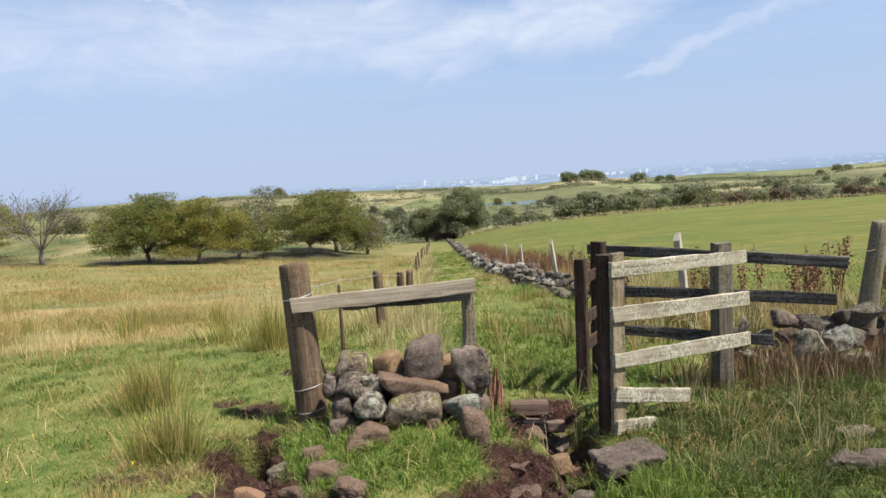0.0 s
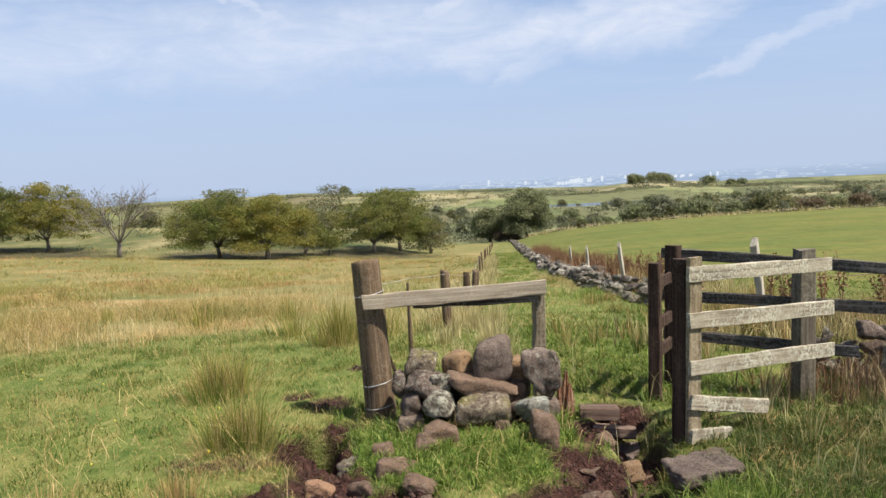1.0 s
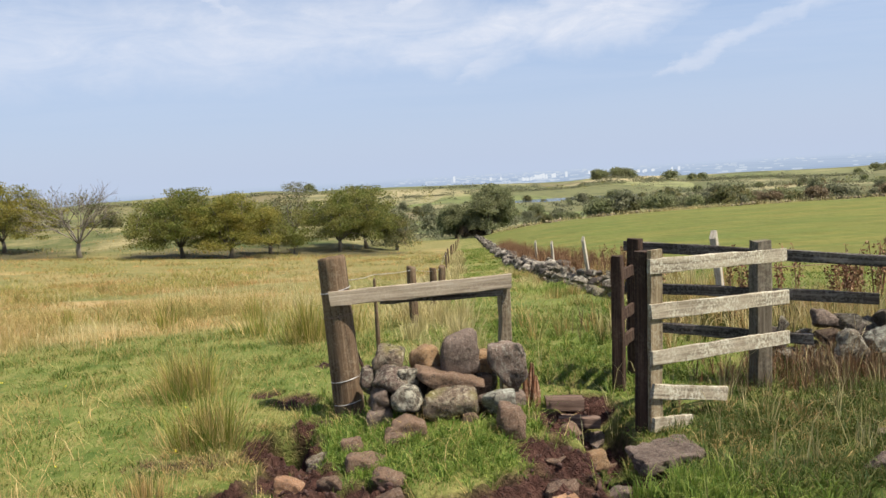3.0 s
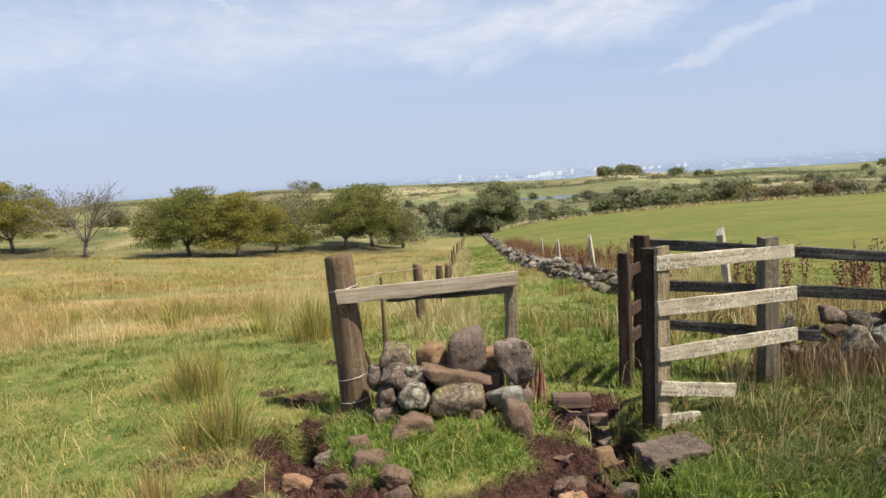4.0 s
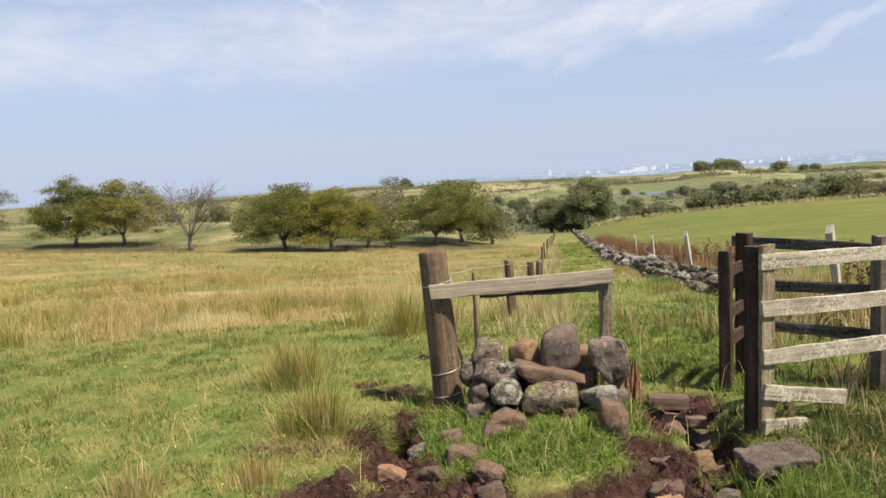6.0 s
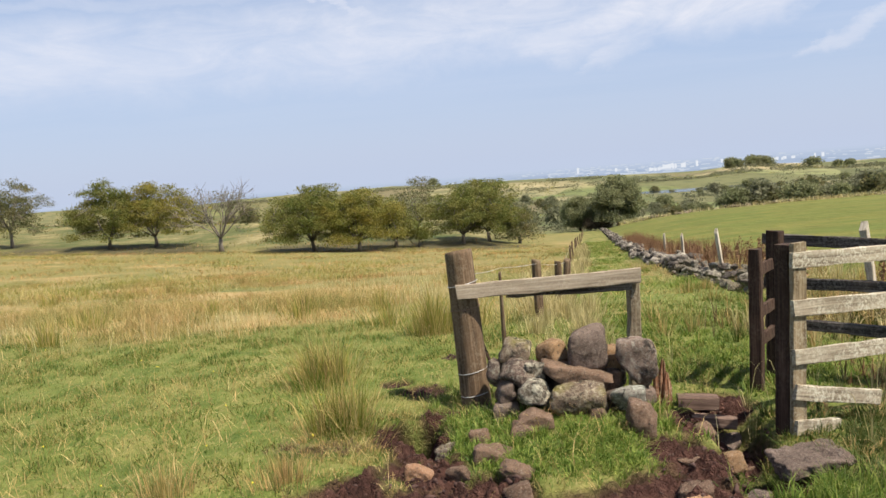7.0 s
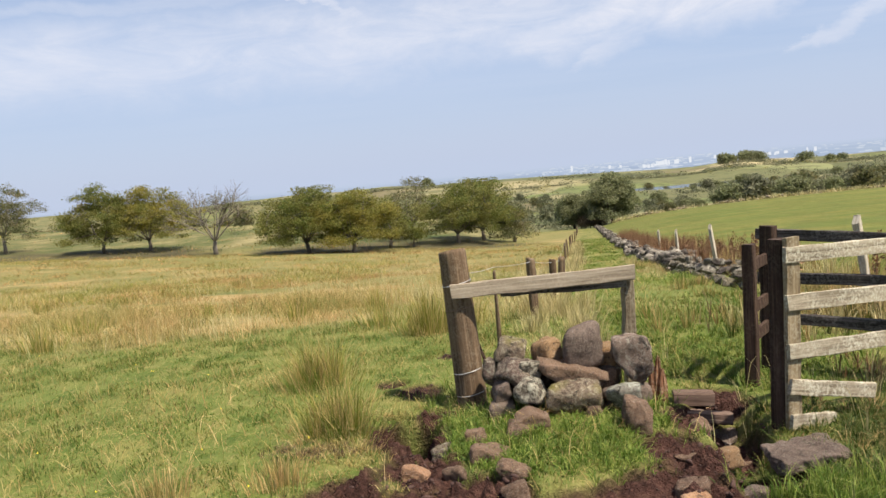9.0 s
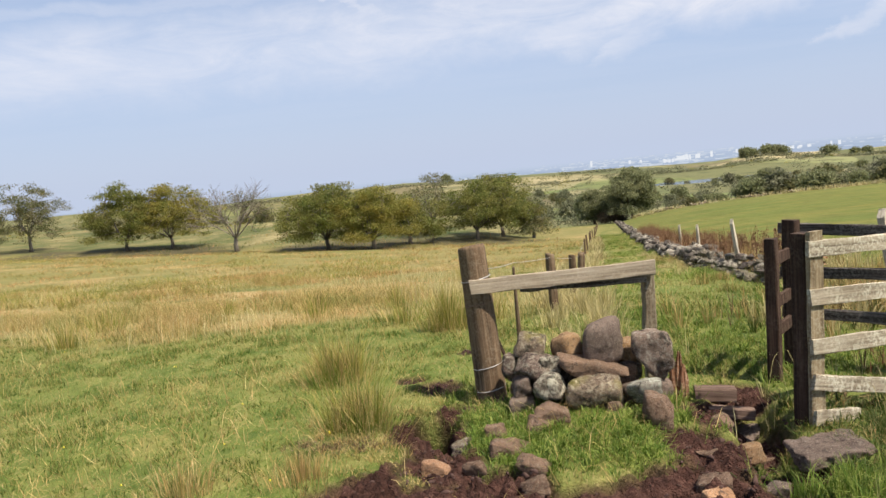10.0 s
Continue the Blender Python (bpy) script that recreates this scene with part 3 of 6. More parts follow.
def round_post_bm(radius, tall, seed=0, sides=20, lumps=0.006):
    r = random.Random(seed)
    bm = bmesh.new()
    rows = []
    zs = [-0.35, 0.0, 0.2, 0.4, 0.6, 0.8, 0.93, 0.985, 1.0]
    ph = [r.uniform(0, 6.28) for _ in range(4)]
    for i, f in enumerate(zs):
        z = f * tall
        row = []
        for k in range(sides):
            a = 2 * math.pi * k / sides
            rr = radius * (1.03 - 0.05 * f) + lumps * (math.sin(2 * a + ph[0] + 3 * f) + 0.6 * math.sin(5 * a + ph[1]))
            if i == len(zs) - 1:
                rr -= radius * 0.07
            row.append(bm.verts.new((rr * math.cos(a), rr * math.sin(a), z + (0.01 * math.sin(a + ph[2]) if f == 1 else 0))))
        rows.append(row)
    for i in range(len(zs) - 1):
        for k in range(sides):
            bm.faces.new((rows[i][k], rows[i][(k + 1) % sides], rows[i + 1][(k + 1) % sides], rows[i + 1][k]))
    top = bm.verts.new((0, 0, tall + 0.004))
    for k in range(sides):
        bm.faces.new((rows[-1][k], rows[-1][(k + 1) % sides], top))
    bm.faces.new(rows[0][::-1])
    bmesh.ops.recalc_face_normals(bm, faces=bm.faces)
    return bm


_ico = {}


def ico(level):
    if level not in _ico:
        bm = bmesh.new()
        bmesh.ops.create_icosphere(bm, subdivisions=level, radius=1.0)
        _ico[level] = (np.array([v.co[:] for v in bm.verts]), np.array([[v.index for v in f.verts] for f in bm.faces]))
        bm.free()
    return _ico[level]


def stone_mesh(name, size, seed, material, level=4, flats=11, sharp=30.0, rough=0.065, square=0.25, low_cut=0.68):
    """A field stone: a ball cut by random flats, edges rubbed off, with small pits."""
    d, tris = ico(level)
    r = np.random.RandomState(seed)
    nrm = r.normal(size=(flats, 3))
    nrm /= np.linalg.norm(nrm, axis=1)[:, None]
    off = r.uniform(low_cut, 1.0, flats)
    box = np.array([[1, 0, 0], [-1, 0, 0], [0, 1, 0], [0, -1, 0], [0, 0, 1], [0, 0, -1.0]])
    nrm, off = np.vstack([nrm, box]), np.concatenate([off, np.full(6, 1.2 - 0.9 * square)])
    q = np.maximum(d @ nrm.T, 1e-3) / off
    rad = 1.0 / (np.sum(q ** sharp, axis=1) ** (1 / sharp))
    v = d * rad[:, None]
    v *= np.asarray(size) * 0.5 / np.abs(v).max(axis=0)
    seedv = Vector((seed * 1.7, seed * 0.3, 0))
    k = float(np.mean(size))
    out = []
    for p, dd in zip(v, d):
        n1 = noise.noise(Vector(p) * (3.2 / k) + seedv) * rough * k + noise.noise(Vector(p) * (9.0 / k) + seedv) * rough * 0.5 * k + abs(noise.noise(Vector(p) * (19.0 / k) + seedv)) * rough * -0.4 * k
        out.append(p + dd * n1)
    return mesh_from(name, np.array(out), tris, [material], shade_smooth=True)


# ---- ground ----
def spaced(a, b, first, growth):
    vals, s = [a], first
    while vals[-1] < b:
        vals.append(vals[-1] + s)
        s *= growth
    return vals


ys = np.array(sorted(set([round(-v, 3) for v in spaced(-2.2, 60, 0.5, 1.25)] + list(np.round(np.arange(2.25, 3.3, 0.045), 3)) + list(np.round(np.arange(3.3, 5.1, 0.019), 3)) + list(np.round(np.arange(5.1, 7.5, 0.045), 3)) +
                         list(np.round(spaced(7.5, 1090, 0.06, 1.021), 3)))))
half = np.array(list(np.arange(0, 1.2, 0.02)) + list(np.arange(1.2, 2.0, 0.04)) + spaced(2.0, 1200, 0.05, 1.055))
xs = np.concatenate([-half[:0:-1], half])
gx, gy = np.meshgrid(xs, ys)
gz = land(gx, gy)
nx, ny = len(xs), len(ys)
gi = np.arange(nx * ny).reshape(ny, nx)
quads = np.stack([gi[:-1, :-1], gi[:-1, 1:], gi[1:, 1:], gi[1:, :-1]], -1).reshape(-1, 4)

px, py = gx.ravel(), gy.ravel()
uneven = wavy(px, py, 0.8, 21) + 0.6 * wavy(px, py, 2.6, 22)
left_of_fence = 1 - smooth(px - fence_x(py) + 0.25 * uneven, -0.3, 0.3)
straw_zone = left_of_fence * smooth(py + 1.5 * uneven + 0.25 * px, 6.4, 8.8) * (1 - smooth(py, 105, 128))
pasture_zone = smooth(px - wall_x(py), 0.3, 1.6) * smooth(py, 6.5, 8.5) * (1 - smooth(py + 0.28 * px, 128, 133))
SHADED_EARTH = [(-0.66, 5.2), (-0.60, 5.6), (-0.55, 5.0), (-0.33, 5.2), (-0.28, 4.6), (-0.235, 4.6), (-0.19, 3.6), (-0.12, 3.6), (-0.075, 4.2), (-0.78, 3.5), (-0.9, 3.0)]
shaded_earth_zone = np.zeros_like(px)
for u, half_wide in SHADED_EARTH:                # the trees' shade, put into the ground as dark bare soil
    dd = np.hypot((px - u * 64.5) / half_wide, (py - 65.0) / 6.0) + 0.3 * wavy(px, py, 1.2, 61)
    shaded_earth_zone = np.maximum(shaded_earth_zone, 1 - smooth(dd, 0.6, 1.1))
hill_zone = smooth(py, 64, 72) * smooth(-px, 2, 7) * np.maximum(1 - smooth(py, 260, 340), 0.7 * smooth(-px / np.maximum(py, 1), 0.2, 0.3))
olive_zone = smooth(py + 5 * wavy(px, py, 0.3, 33), 14, 30)
_u = px / np.maximum(py, 1)
tan_zone = smooth(py, 520, 590) * smooth(_u, 0.185, 0.215) * (1 - smooth(_u, 0.37, 0.44)) * smooth(wavy(px, py, 0.045, 91) + 0.5 * wavy(px, py, 0.12, 92), -0.05, 0.25)
tan_zone = np.maximum(tan_zone, 0.5 * smooth(py, 150, 200) * smooth(wavy(px, py * 2.6, 0.02, 93), 0.38, 0.5))
mid_zone = np.maximum(smooth(py + 0.28 * np.maximum(px, 0), 126, 134), smooth(py, 66, 74) * smooth(-px, 4, 9))


def ground_material():
    m, nt, surf, o = start_material("ground")
    geo = nt.nodes.new("ShaderNodeNewGeometry")
    pos = geo.outputs["Position"]

    def attr(name):
        a = nt.nodes.new("ShaderNodeAttribute")
        a.attribute_name = name
        return a.outputs["Fac"]
    fine = noise_tex(nt, pos, 14.0, 5.0, 0.65)
    mid = noise_tex(nt, pos, 1.1, 5.0, 0.6)
    wide = noise_tex(nt, pos, 0.09, 5.0, 0.6)
    turf = ramp(nt, noise_tex(nt, pos, 2.2, 6.0, 0.72), [(0.34, (0.06, 0.1, 0.02)), (0.5, (0.12, 0.15, 0.038)), (0.68, (0.2, 0.19, 0.065))])
    litter = noise_tex(nt, mapping(nt, pos, (40, 9, 20), (0, 0, 0.6)), 1.0, 3.0, 0.6, 1.2)
    turf = mix_rgb(nt, ramp(nt, litter, [(0.56, (0, 0, 0)), (0.66, (0.8, 0.8, 0.8))]), turf, (0.27, 0.235, 0.1))
    straw = ramp(nt, noise_tex(nt, mapping(nt, pos, (0.5, 1.0, 1)), 0.42, 7.0, 0.68), [(0.34, (0.1, 0.13, 0.04)), (0.45, (0.23, 0.195, 0.085)), (0.56, (0.33, 0.235, 0.112)), (0.68, (0.42, 0.325, 0.165))])
    patches = noise_tex(nt, mapping(nt, pos, (0.6, 1.5, 1)), 0.11, 6.0, 0.7)
    straw = mix_rgb(nt, ramp(nt, patches, [(0.42, (0, 0, 0)), (0.58, (0.9, 0.9, 0.9))]), straw, (0.15, 0.155, 0.052))
    past = mix_rgb(nt, ramp(nt, noise_tex(nt, mapping(nt, pos, (0.25, 1.0, 1)), 0.35, 6.0, 0.7), [(0.38, (0, 0, 0)), (0.64, (1, 1, 1))]), (0.075, 0.11, 0.022), (0.145, 0.14, 0.036))
    past = mix_rgb(nt, 0.9, past, mix_rgb(nt, noise_tex(nt, mapping(nt, pos, (0.35, 1.2, 1)), 0.5, 9.0, 0.85), (0.25, 0.3, 0.25), (1.75, 1.7, 1.8)), "MULTIPLY")
    past = mix_rgb(nt, math_node(nt, "MULTIPLY", wide, 0.35), past, (0.18, 0.185, 0.055))
    past = mix_rgb(nt, 0.45, past, mix_rgb(nt, noise_tex(nt, mapping(nt, pos, (1.0, 0.5, 1)), 3.5, 3.0, 0.8), (0.2, 0.22, 0.2), (1.8, 1.78, 1.8)), "MULTIPLY")
    past = mix_rgb(nt, 0.7, past, mix_rgb(nt, noise_tex(nt, mapping(nt, pos, (1.0, 0.14, 1)), 1.3, 5.0, 0.8), (0.3, 0.38, 0.25), (1.75, 1.62, 1.8)), "MULTIPLY")
    vor = node(nt, "ShaderNodeTexVoronoi", Scale=0.016)
    link(nt, mapping(nt, pos, (1, 0.75, 1)), vor.inputs["Vector"])
    sepc = nt.nodes.new("ShaderNodeSeparateColor")
    link(nt, vor.outputs["Color"], sepc.inputs[0])
    fields = ramp(nt, sepc.outputs[0], [(0.0, (0.095, 0.108, 0.05)), (0.25, (0.14, 0.14, 0.07)), (0.45, (0.11, 0.132, 0.055)), (0.6, (0.27, 0.245, 0.14)), (0.7, (0.13, 0.18, 0.06)), (0.85, (0.16, 0.14, 0.08))])
    scrub = noise_tex(nt, pos, 0.07, 6.0, 0.7)
    fields = mix_rgb(nt, ramp(nt, scrub, [(0.52, (0, 0, 0)), (0.62, (0.9, 0.9, 0.9))]), fields, (0.075, 0.085, 0.042))
    straw = mix_rgb(nt, math_node(nt, "MULTIPLY", attr("olive"), ramp(nt, noise_tex(nt, mapping(nt, pos, (0.6, 1.3, 1)), 0.2, 6.0, 0.7), [(0.36, (0, 0, 0)), (0.62, (0.95, 0.95, 0.95))])), straw, (0.17, 0.16, 0.058))
    far_turf = ramp(nt, noise_tex(nt, mapping(nt, pos, (1.0, 0.16, 1)), 1.2, 6.0, 0.75), [(0.36, (0.075, 0.1, 0.026)), (0.5, (0.14, 0.15, 0.045)), (0.66, (0.27, 0.225, 0.09))])
    turf = mix_rgb(nt, attr("olive"), turf, far_turf)
    col = mix_rgb(nt, attr("straw"), turf, straw)
    col = mix_rgb(nt, attr("pasture"), col, past)
    col = mix_rgb(nt, attr("mid"), col, fields)
    hill = ramp(nt, noise_tex(nt, mapping(nt, pos, (1.0, 0.5, 1)), 0.2, 7.0, 0.75), [(0.36, (0.05, 0.072, 0.024)), (0.47, (0.1, 0.11, 0.042)), (0.56, (0.17, 0.155, 0.07)), (0.66, (0.27, 0.235, 0.12))])
    col = mix_rgb(nt, attr("hill"), col, hill)
    col = mix_rgb(nt, attr("tan"), col, mix_rgb(nt, mid, (0.27, 0.23, 0.125), (0.43, 0.37, 0.22)))
    # dark brown soil that carries the shade below the crowns in its colour
    col = mix_rgb(nt, attr("shaded_earth"), col, mix_rgb(nt, mid, (0.05, 0.048, 0.024), (0.11, 0.095, 0.05)))
    mud = ramp(nt, fine, [(0.3, (0.03, 0.014, 0.011)), (0.55, (0.088, 0.043, 0.034)), (0.78, (0.17, 0.094, 0.074))])
    col = mix_rgb(nt, attr("mud"), col, mud)
    col = mix_rgb(nt, 0.5, col, mix_rgb(nt, fine, (0.6, 0.6, 0.6), (1.4, 1.4, 1.4)), "MULTIPLY")
    link(nt, col, surf.inputs["Base Color"])
    surf.inputs["Roughness"].default_value = 0.95
    surf.inputs["Specular IOR Level"].default_value = 0.15
    ridges = math_node(nt, "ABSOLUTE", math_node(nt, "SUBTRACT", noise_tex(nt, pos, 22.0, 4.0, 0.6, 0.8), 0.5))
    ridges = math_node(nt, "MULTIPLY", math_node(nt, "MULTIPLY", ridges, attr("mud")), -6.0)
    bump(nt, surf, math_node(nt, "ADD", math_node(nt, "ADD", fine, ridges), math_node(nt, "MULTIPLY", mid, 3.0)), 0.9, 0.03)
    return m


gme = mesh_from("ground", np.stack([px, py, gz.ravel()], 1), None, [ground_material()], quads=quads, shade_smooth=True)
for key, vals in (("straw", straw_zone), ("pasture", pasture_zone), ("mid", mid_zone), ("hill", hill_zone), ("olive", olive_zone), ("shaded_earth", shaded_earth_zone), ("tan", tan_zone), ("mud", mud_amount(px, py))):
    gme.attributes.new(key, "FLOAT", "POINT").data.foreach_set("value", vals.astype(np.float32))
ground = tagged(new("ground", gme), "rough hill pasture, green turf, straw-coloured grass and mud", "ground", kind="structure")

# ---- far plain with the city ----
PLAIN = -47.0
# the plain glows in haze colours instead of being lit
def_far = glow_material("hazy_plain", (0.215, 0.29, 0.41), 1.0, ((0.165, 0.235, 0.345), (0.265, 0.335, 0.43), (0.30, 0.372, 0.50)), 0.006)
rows_far = np.array(spaced(1000, 4800, 20, 1.06))
cols_far = np.linspace(-1.25, 1.25, 60)
fx, fy = np.meshgrid(cols_far, rows_far)
fi = np.arange(fx.size).reshape(fx.shape)
fq = np.stack([fi[:-1, :-1], fi[:-1, 1:], fi[1:, 1:], fi[1:, :-1]], -1).reshape(-1, 4)
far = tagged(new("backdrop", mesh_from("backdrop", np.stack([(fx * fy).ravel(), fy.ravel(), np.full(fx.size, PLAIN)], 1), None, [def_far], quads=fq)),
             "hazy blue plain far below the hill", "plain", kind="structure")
# walls and roofs glow: the pale haze over them is in their colour
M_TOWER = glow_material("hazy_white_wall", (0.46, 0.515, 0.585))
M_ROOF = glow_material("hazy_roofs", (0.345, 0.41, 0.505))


def box_mesh(name, mat):
    bm = bmesh.new()
    bmesh.ops.create_cube(bm, size=1.0, matrix=Matrix.Translation((0, 0, 0.5)))
    me = bpy.data.meshes.new(name)
    bm.to_mesh(me)
    bm.free()
    me.materials.append(mat)
    return me


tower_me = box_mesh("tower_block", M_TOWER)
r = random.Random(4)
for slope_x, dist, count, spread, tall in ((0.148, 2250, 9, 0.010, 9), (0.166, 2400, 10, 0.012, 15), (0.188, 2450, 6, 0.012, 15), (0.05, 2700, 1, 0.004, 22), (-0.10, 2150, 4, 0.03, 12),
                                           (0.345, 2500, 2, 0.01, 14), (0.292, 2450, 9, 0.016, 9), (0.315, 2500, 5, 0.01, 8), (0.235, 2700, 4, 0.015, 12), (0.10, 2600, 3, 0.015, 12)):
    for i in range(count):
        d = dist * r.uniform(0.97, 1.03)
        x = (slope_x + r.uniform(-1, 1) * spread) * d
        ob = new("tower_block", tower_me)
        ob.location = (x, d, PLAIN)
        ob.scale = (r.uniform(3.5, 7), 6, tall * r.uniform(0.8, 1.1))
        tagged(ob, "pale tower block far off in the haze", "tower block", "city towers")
rs = np.random.RandomState(5)
hv, hq = [], []
cube = np.array([[-.5, -.5, 0], [.5, -.5, 0], [.5, .5, 0], [-.5, .5, 0], [-.5, -.5, 1], [.5, -.5, 1], [.5, .5, 1], [-.5, .5, 1]])
cq = np.array([[0, 1, 5, 4], [1, 2, 6, 5], [2, 3, 7, 6], [3, 0, 4, 7], [4, 5, 6, 7]])
for i in range(330):
    d = 1750 * (2.5 ** rs.rand())
    x = (rs.uniform(-0.12, 0.72) if rs.rand() < 0.35 else rs.normal(0.12, 0.10)) * d
    hv.append(cube * np.array([rs.uniform(6, 36) * rs.rand() + 4, rs.uniform(6, 14), rs.uniform(1.5, 4.5)]) + np.array([x, d, PLAIN]))
    hq.append(cq + 8 * i)
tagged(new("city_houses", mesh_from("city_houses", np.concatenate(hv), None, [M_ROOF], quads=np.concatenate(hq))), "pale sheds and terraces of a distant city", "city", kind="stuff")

# ---- fence, rail and strainer post ----
def wire(name, pts, radius, mat, parent, label=""):
    bm = bmesh.new()
    add_tube(bm, pts, [radius] * len(pts), 5)
    ob = part(name, bm, mat, parent, label, True)
    if parent is not None:
        ob.matrix_parent_inverse = Matrix.Translation(-parent.location)
    return ob


def sag(a, b, drop, n=8):
    a, b = Vector(a), Vector(b)
    return [a.lerp(b, i / n) - Vector((0, 0, drop * math.sin(math.pi * i / n))) for i in range(n + 1)]


STRAINER_BASE, STRAINER_TOP = Vector((-0.556, 4.95, -0.03)), Vector((-0.607, 4.95, 1.065))
strainer = thing("strainer_post", STRAINER_BASE, "thick round brown strainer post leaning beside a stone heap", "post")
lean = math.degrees(math.atan2(STRAINER_TOP.x - STRAINER_BASE.x, STRAINER_TOP.z - STRAINER_BASE.z))
shaft = part("shaft", round_post_bm(0.098, 1.095, 3, 28, 0.003), M_POST, strainer, "", True)
shaft.matrix_local = pose(0, 0, 0, 0, lean, 0)
for i, (h, tilt) in enumerate(((0.87, 8), (0.70, 6), (0.265, 9), (0.105, 7))):
    bm = bmesh.new()
    n = 26
    pts = [Vector((0.1015 * math.cos(2 * math.pi * k / n), 0.1015 * math.sin(2 * math.pi * k / n),
                   0.1 * math.tan(radians(tilt)) * math.cos(2 * math.pi * k / n))) for k in range(n + 1)]
    add_tube(bm, pts, [0.003] * (n + 1), 5)
    w = part("wire_loop", bm, M_WIRE if i != 1 else M_RUSTWIRE, strainer, "galvanised wire wrapped round the post")
    w.matrix_local = pose(0, 0, 0, 0, lean, 0) @ Matrix.Translation((0, 0, h))

short_post = thing("rail_post", (0.52, 4.985, 0), "short sawn brown post that carries the end of a rail", "post")
p = part("shaft", square_post_bm(0.072, 0.09, 0.80, 5), M_STILEPOST, short_post)
p.matrix_local = pose(0, 0, 0, 0, 1.5, 9)
rail = thing("rail", (-0.625, 4.84, 0.795), "pale sawn rail nailed between a round post and a short post", "rail")
plank("board", (-0.625, 4.832, 0.797), (0.583, 4.915, 0.832), 0.038, 0.096, M_SAWN, rail, (0.07, -1, 0.08), 1)
plank("brace", (-0.30, 4.93, 0.772), (0.53, 4.955, 0.774), 0.035, 0.088, M_DARK, rail, (0, -1, 0), 2, "dark brace behind the pale board")

# wire fence running downhill
fence = thing("wire_fence", (fence_x(8), 8, land_at(fence_x(8), 8)), "low wire fence with round brown posts and thin droppers running downhill", "fence")


def fence_post(x, y, tall, radius, seed, lean_x=0.0, mat=None, name="fence_post"):
    ob = part(name, round_post_bm(radius, tall, seed, 10, 0.004), mat or M_POST, fence, "", True)
    ob.matrix_world = pose(x, y, land_at(x, y) - 0.02, 0, lean_x, 0)
    ob.matrix_parent_inverse = Matrix.Translation(-fence.location)
    return ob


tops = [(STRAINER_TOP.x + 0.1, 4.95, 0.9)]
fence_post(-0.43, 6.35, 0.76, 0.016, 8, 0, M_POST, "dropper")
tops.append((-0.43, 6.35, 0.735))
r = random.Random(11)
for i, y in enumerate((8.1, 9.6, 10.4, 31, 36, 41, 47, 54, 62, 71, 82, 95)):
    x = fence_x(y) + (0.25, 0.41, 0.47)[i] if i < 3 else fence_x(y)
    tall = (0.70, 0.60, 0.60)[i] if i < 3 else r.uniform(0.8, 0.95)
    fence_post(x, y, tall, 0.048 if i < 3 else 0.04, 20 + i, r.uniform(-4, 4))
    tops.append((x, y, land_at(x, y) + tall - 0.06))
for a, b in zip(tops[:5], tops[1:6]):
    for drop, rad in ((0.0, 0.0025),):
        wire("wire", sag(Vector(a) - Vector((0, 0, drop)), Vector(b) - Vector((0, 0, drop)), 0.008), rad, M_WIRE, fence)
wire("stay", [(-0.49, 4.98, 0.40), (-0.43, 4.99, 0.22), (-0.40, 4.99, 0.10)], 0.012, M_DARKPOST, fence, "dark bent stay at the foot of the post")

# ---- squeeze stile of boards on posts ----
stile = thing("timber_stile", (1.27, 4.2, 0), "weathered wooden stile, pale lichened boards on dark posts", "stile")


def stile_post(name, a, b, wide, deep, turn, mat, seed, label="", worn=0.0):
    a, b = Vector(a), Vector(b)
    ob = part(name, square_post_bm(wide, deep, (b - a).length, seed, 0.003, worn), mat, stile, label)
    q = Vector((0, 0, 1)).rotation_difference(b - a).to_matrix().to_4x4()
    ob.matrix_world = Matrix.Translation(a) @ q @ pose(0, 0, 0, 0, 0, turn)
    ob.matrix_parent_inverse = Matrix.Translation(-stile.location)
    return ob


ARM = Vector((1.07, 0.57, 0)).normalized()          # along the pale boards
ARM_TURN = math.degrees(math.atan2(ARM.y, ARM.x))
ARM_FACE = Vector((ARM.y, -ARM.x, 0))
stile_post("front_post", (1.262, 4.24, -0.02), (1.285, 4.24, 1.062), 0.085, 0.10, ARM_TURN, M_DARKPOST, 1, "dark squared post beside a lighter batten")
bat = Vector((1.275, 4.24, 0)) + ARM_FACE * 0.066 + ARM * 0.012
plank("batten", (bat.x - 0.012, bat.y, 0.0), (bat.x + 0.012, bat.y, 1.075), 0.03, 0.094, M_STILEX, stile, ARM_FACE, 29, "pale brown batten that carries the boards", 0.003)
stile_post("short_post", (1.31, 5.0, -0.03), (1.325, 5.0, 0.945), 0.078, 0.078, -30, M_DARKPOST, 2)
stile_post("back_post", (1.535, 5.38, -0.05), (1.562, 5.38, 1.015), 0.10, 0.09, -38, M_DARKPOST, 3)
stile_post("apex_post", (2.275, 4.93, -0.03), (2.285, 4.93, 1.0), 0.115, 0.115, 4, M_GREYPOST, 4, "grey-brown squared post where the boards meet")
for i, (z0, z1, f, high) in enumerate(((0.986, 0.924, 1.0, 0.084), (0.722, 0.646, 1.02, 0.09), (0.451, 0.376, 1.02, 0.088), (0.257, 0.118, 0.52, 0.084), (0.055, 0.012, 0.26, 0.082))):
    a = Vector((1.245, 4.135, z0)) + ARM * 0.035 + ARM_FACE * 0.006
    length = 1.21 * f
    b = a + ARM * length
    b.z = z0 + (z1 - z0)
    plank("board", a, b, 0.026, high, M_BOARD, stile, ARM_FACE, 30 + i, "pale lichened weathered board" if i == 0 else "", 0.0035)
BACK = Vector((2.993 - 1.571, 4.6 - 5.4, 0)).normalized()
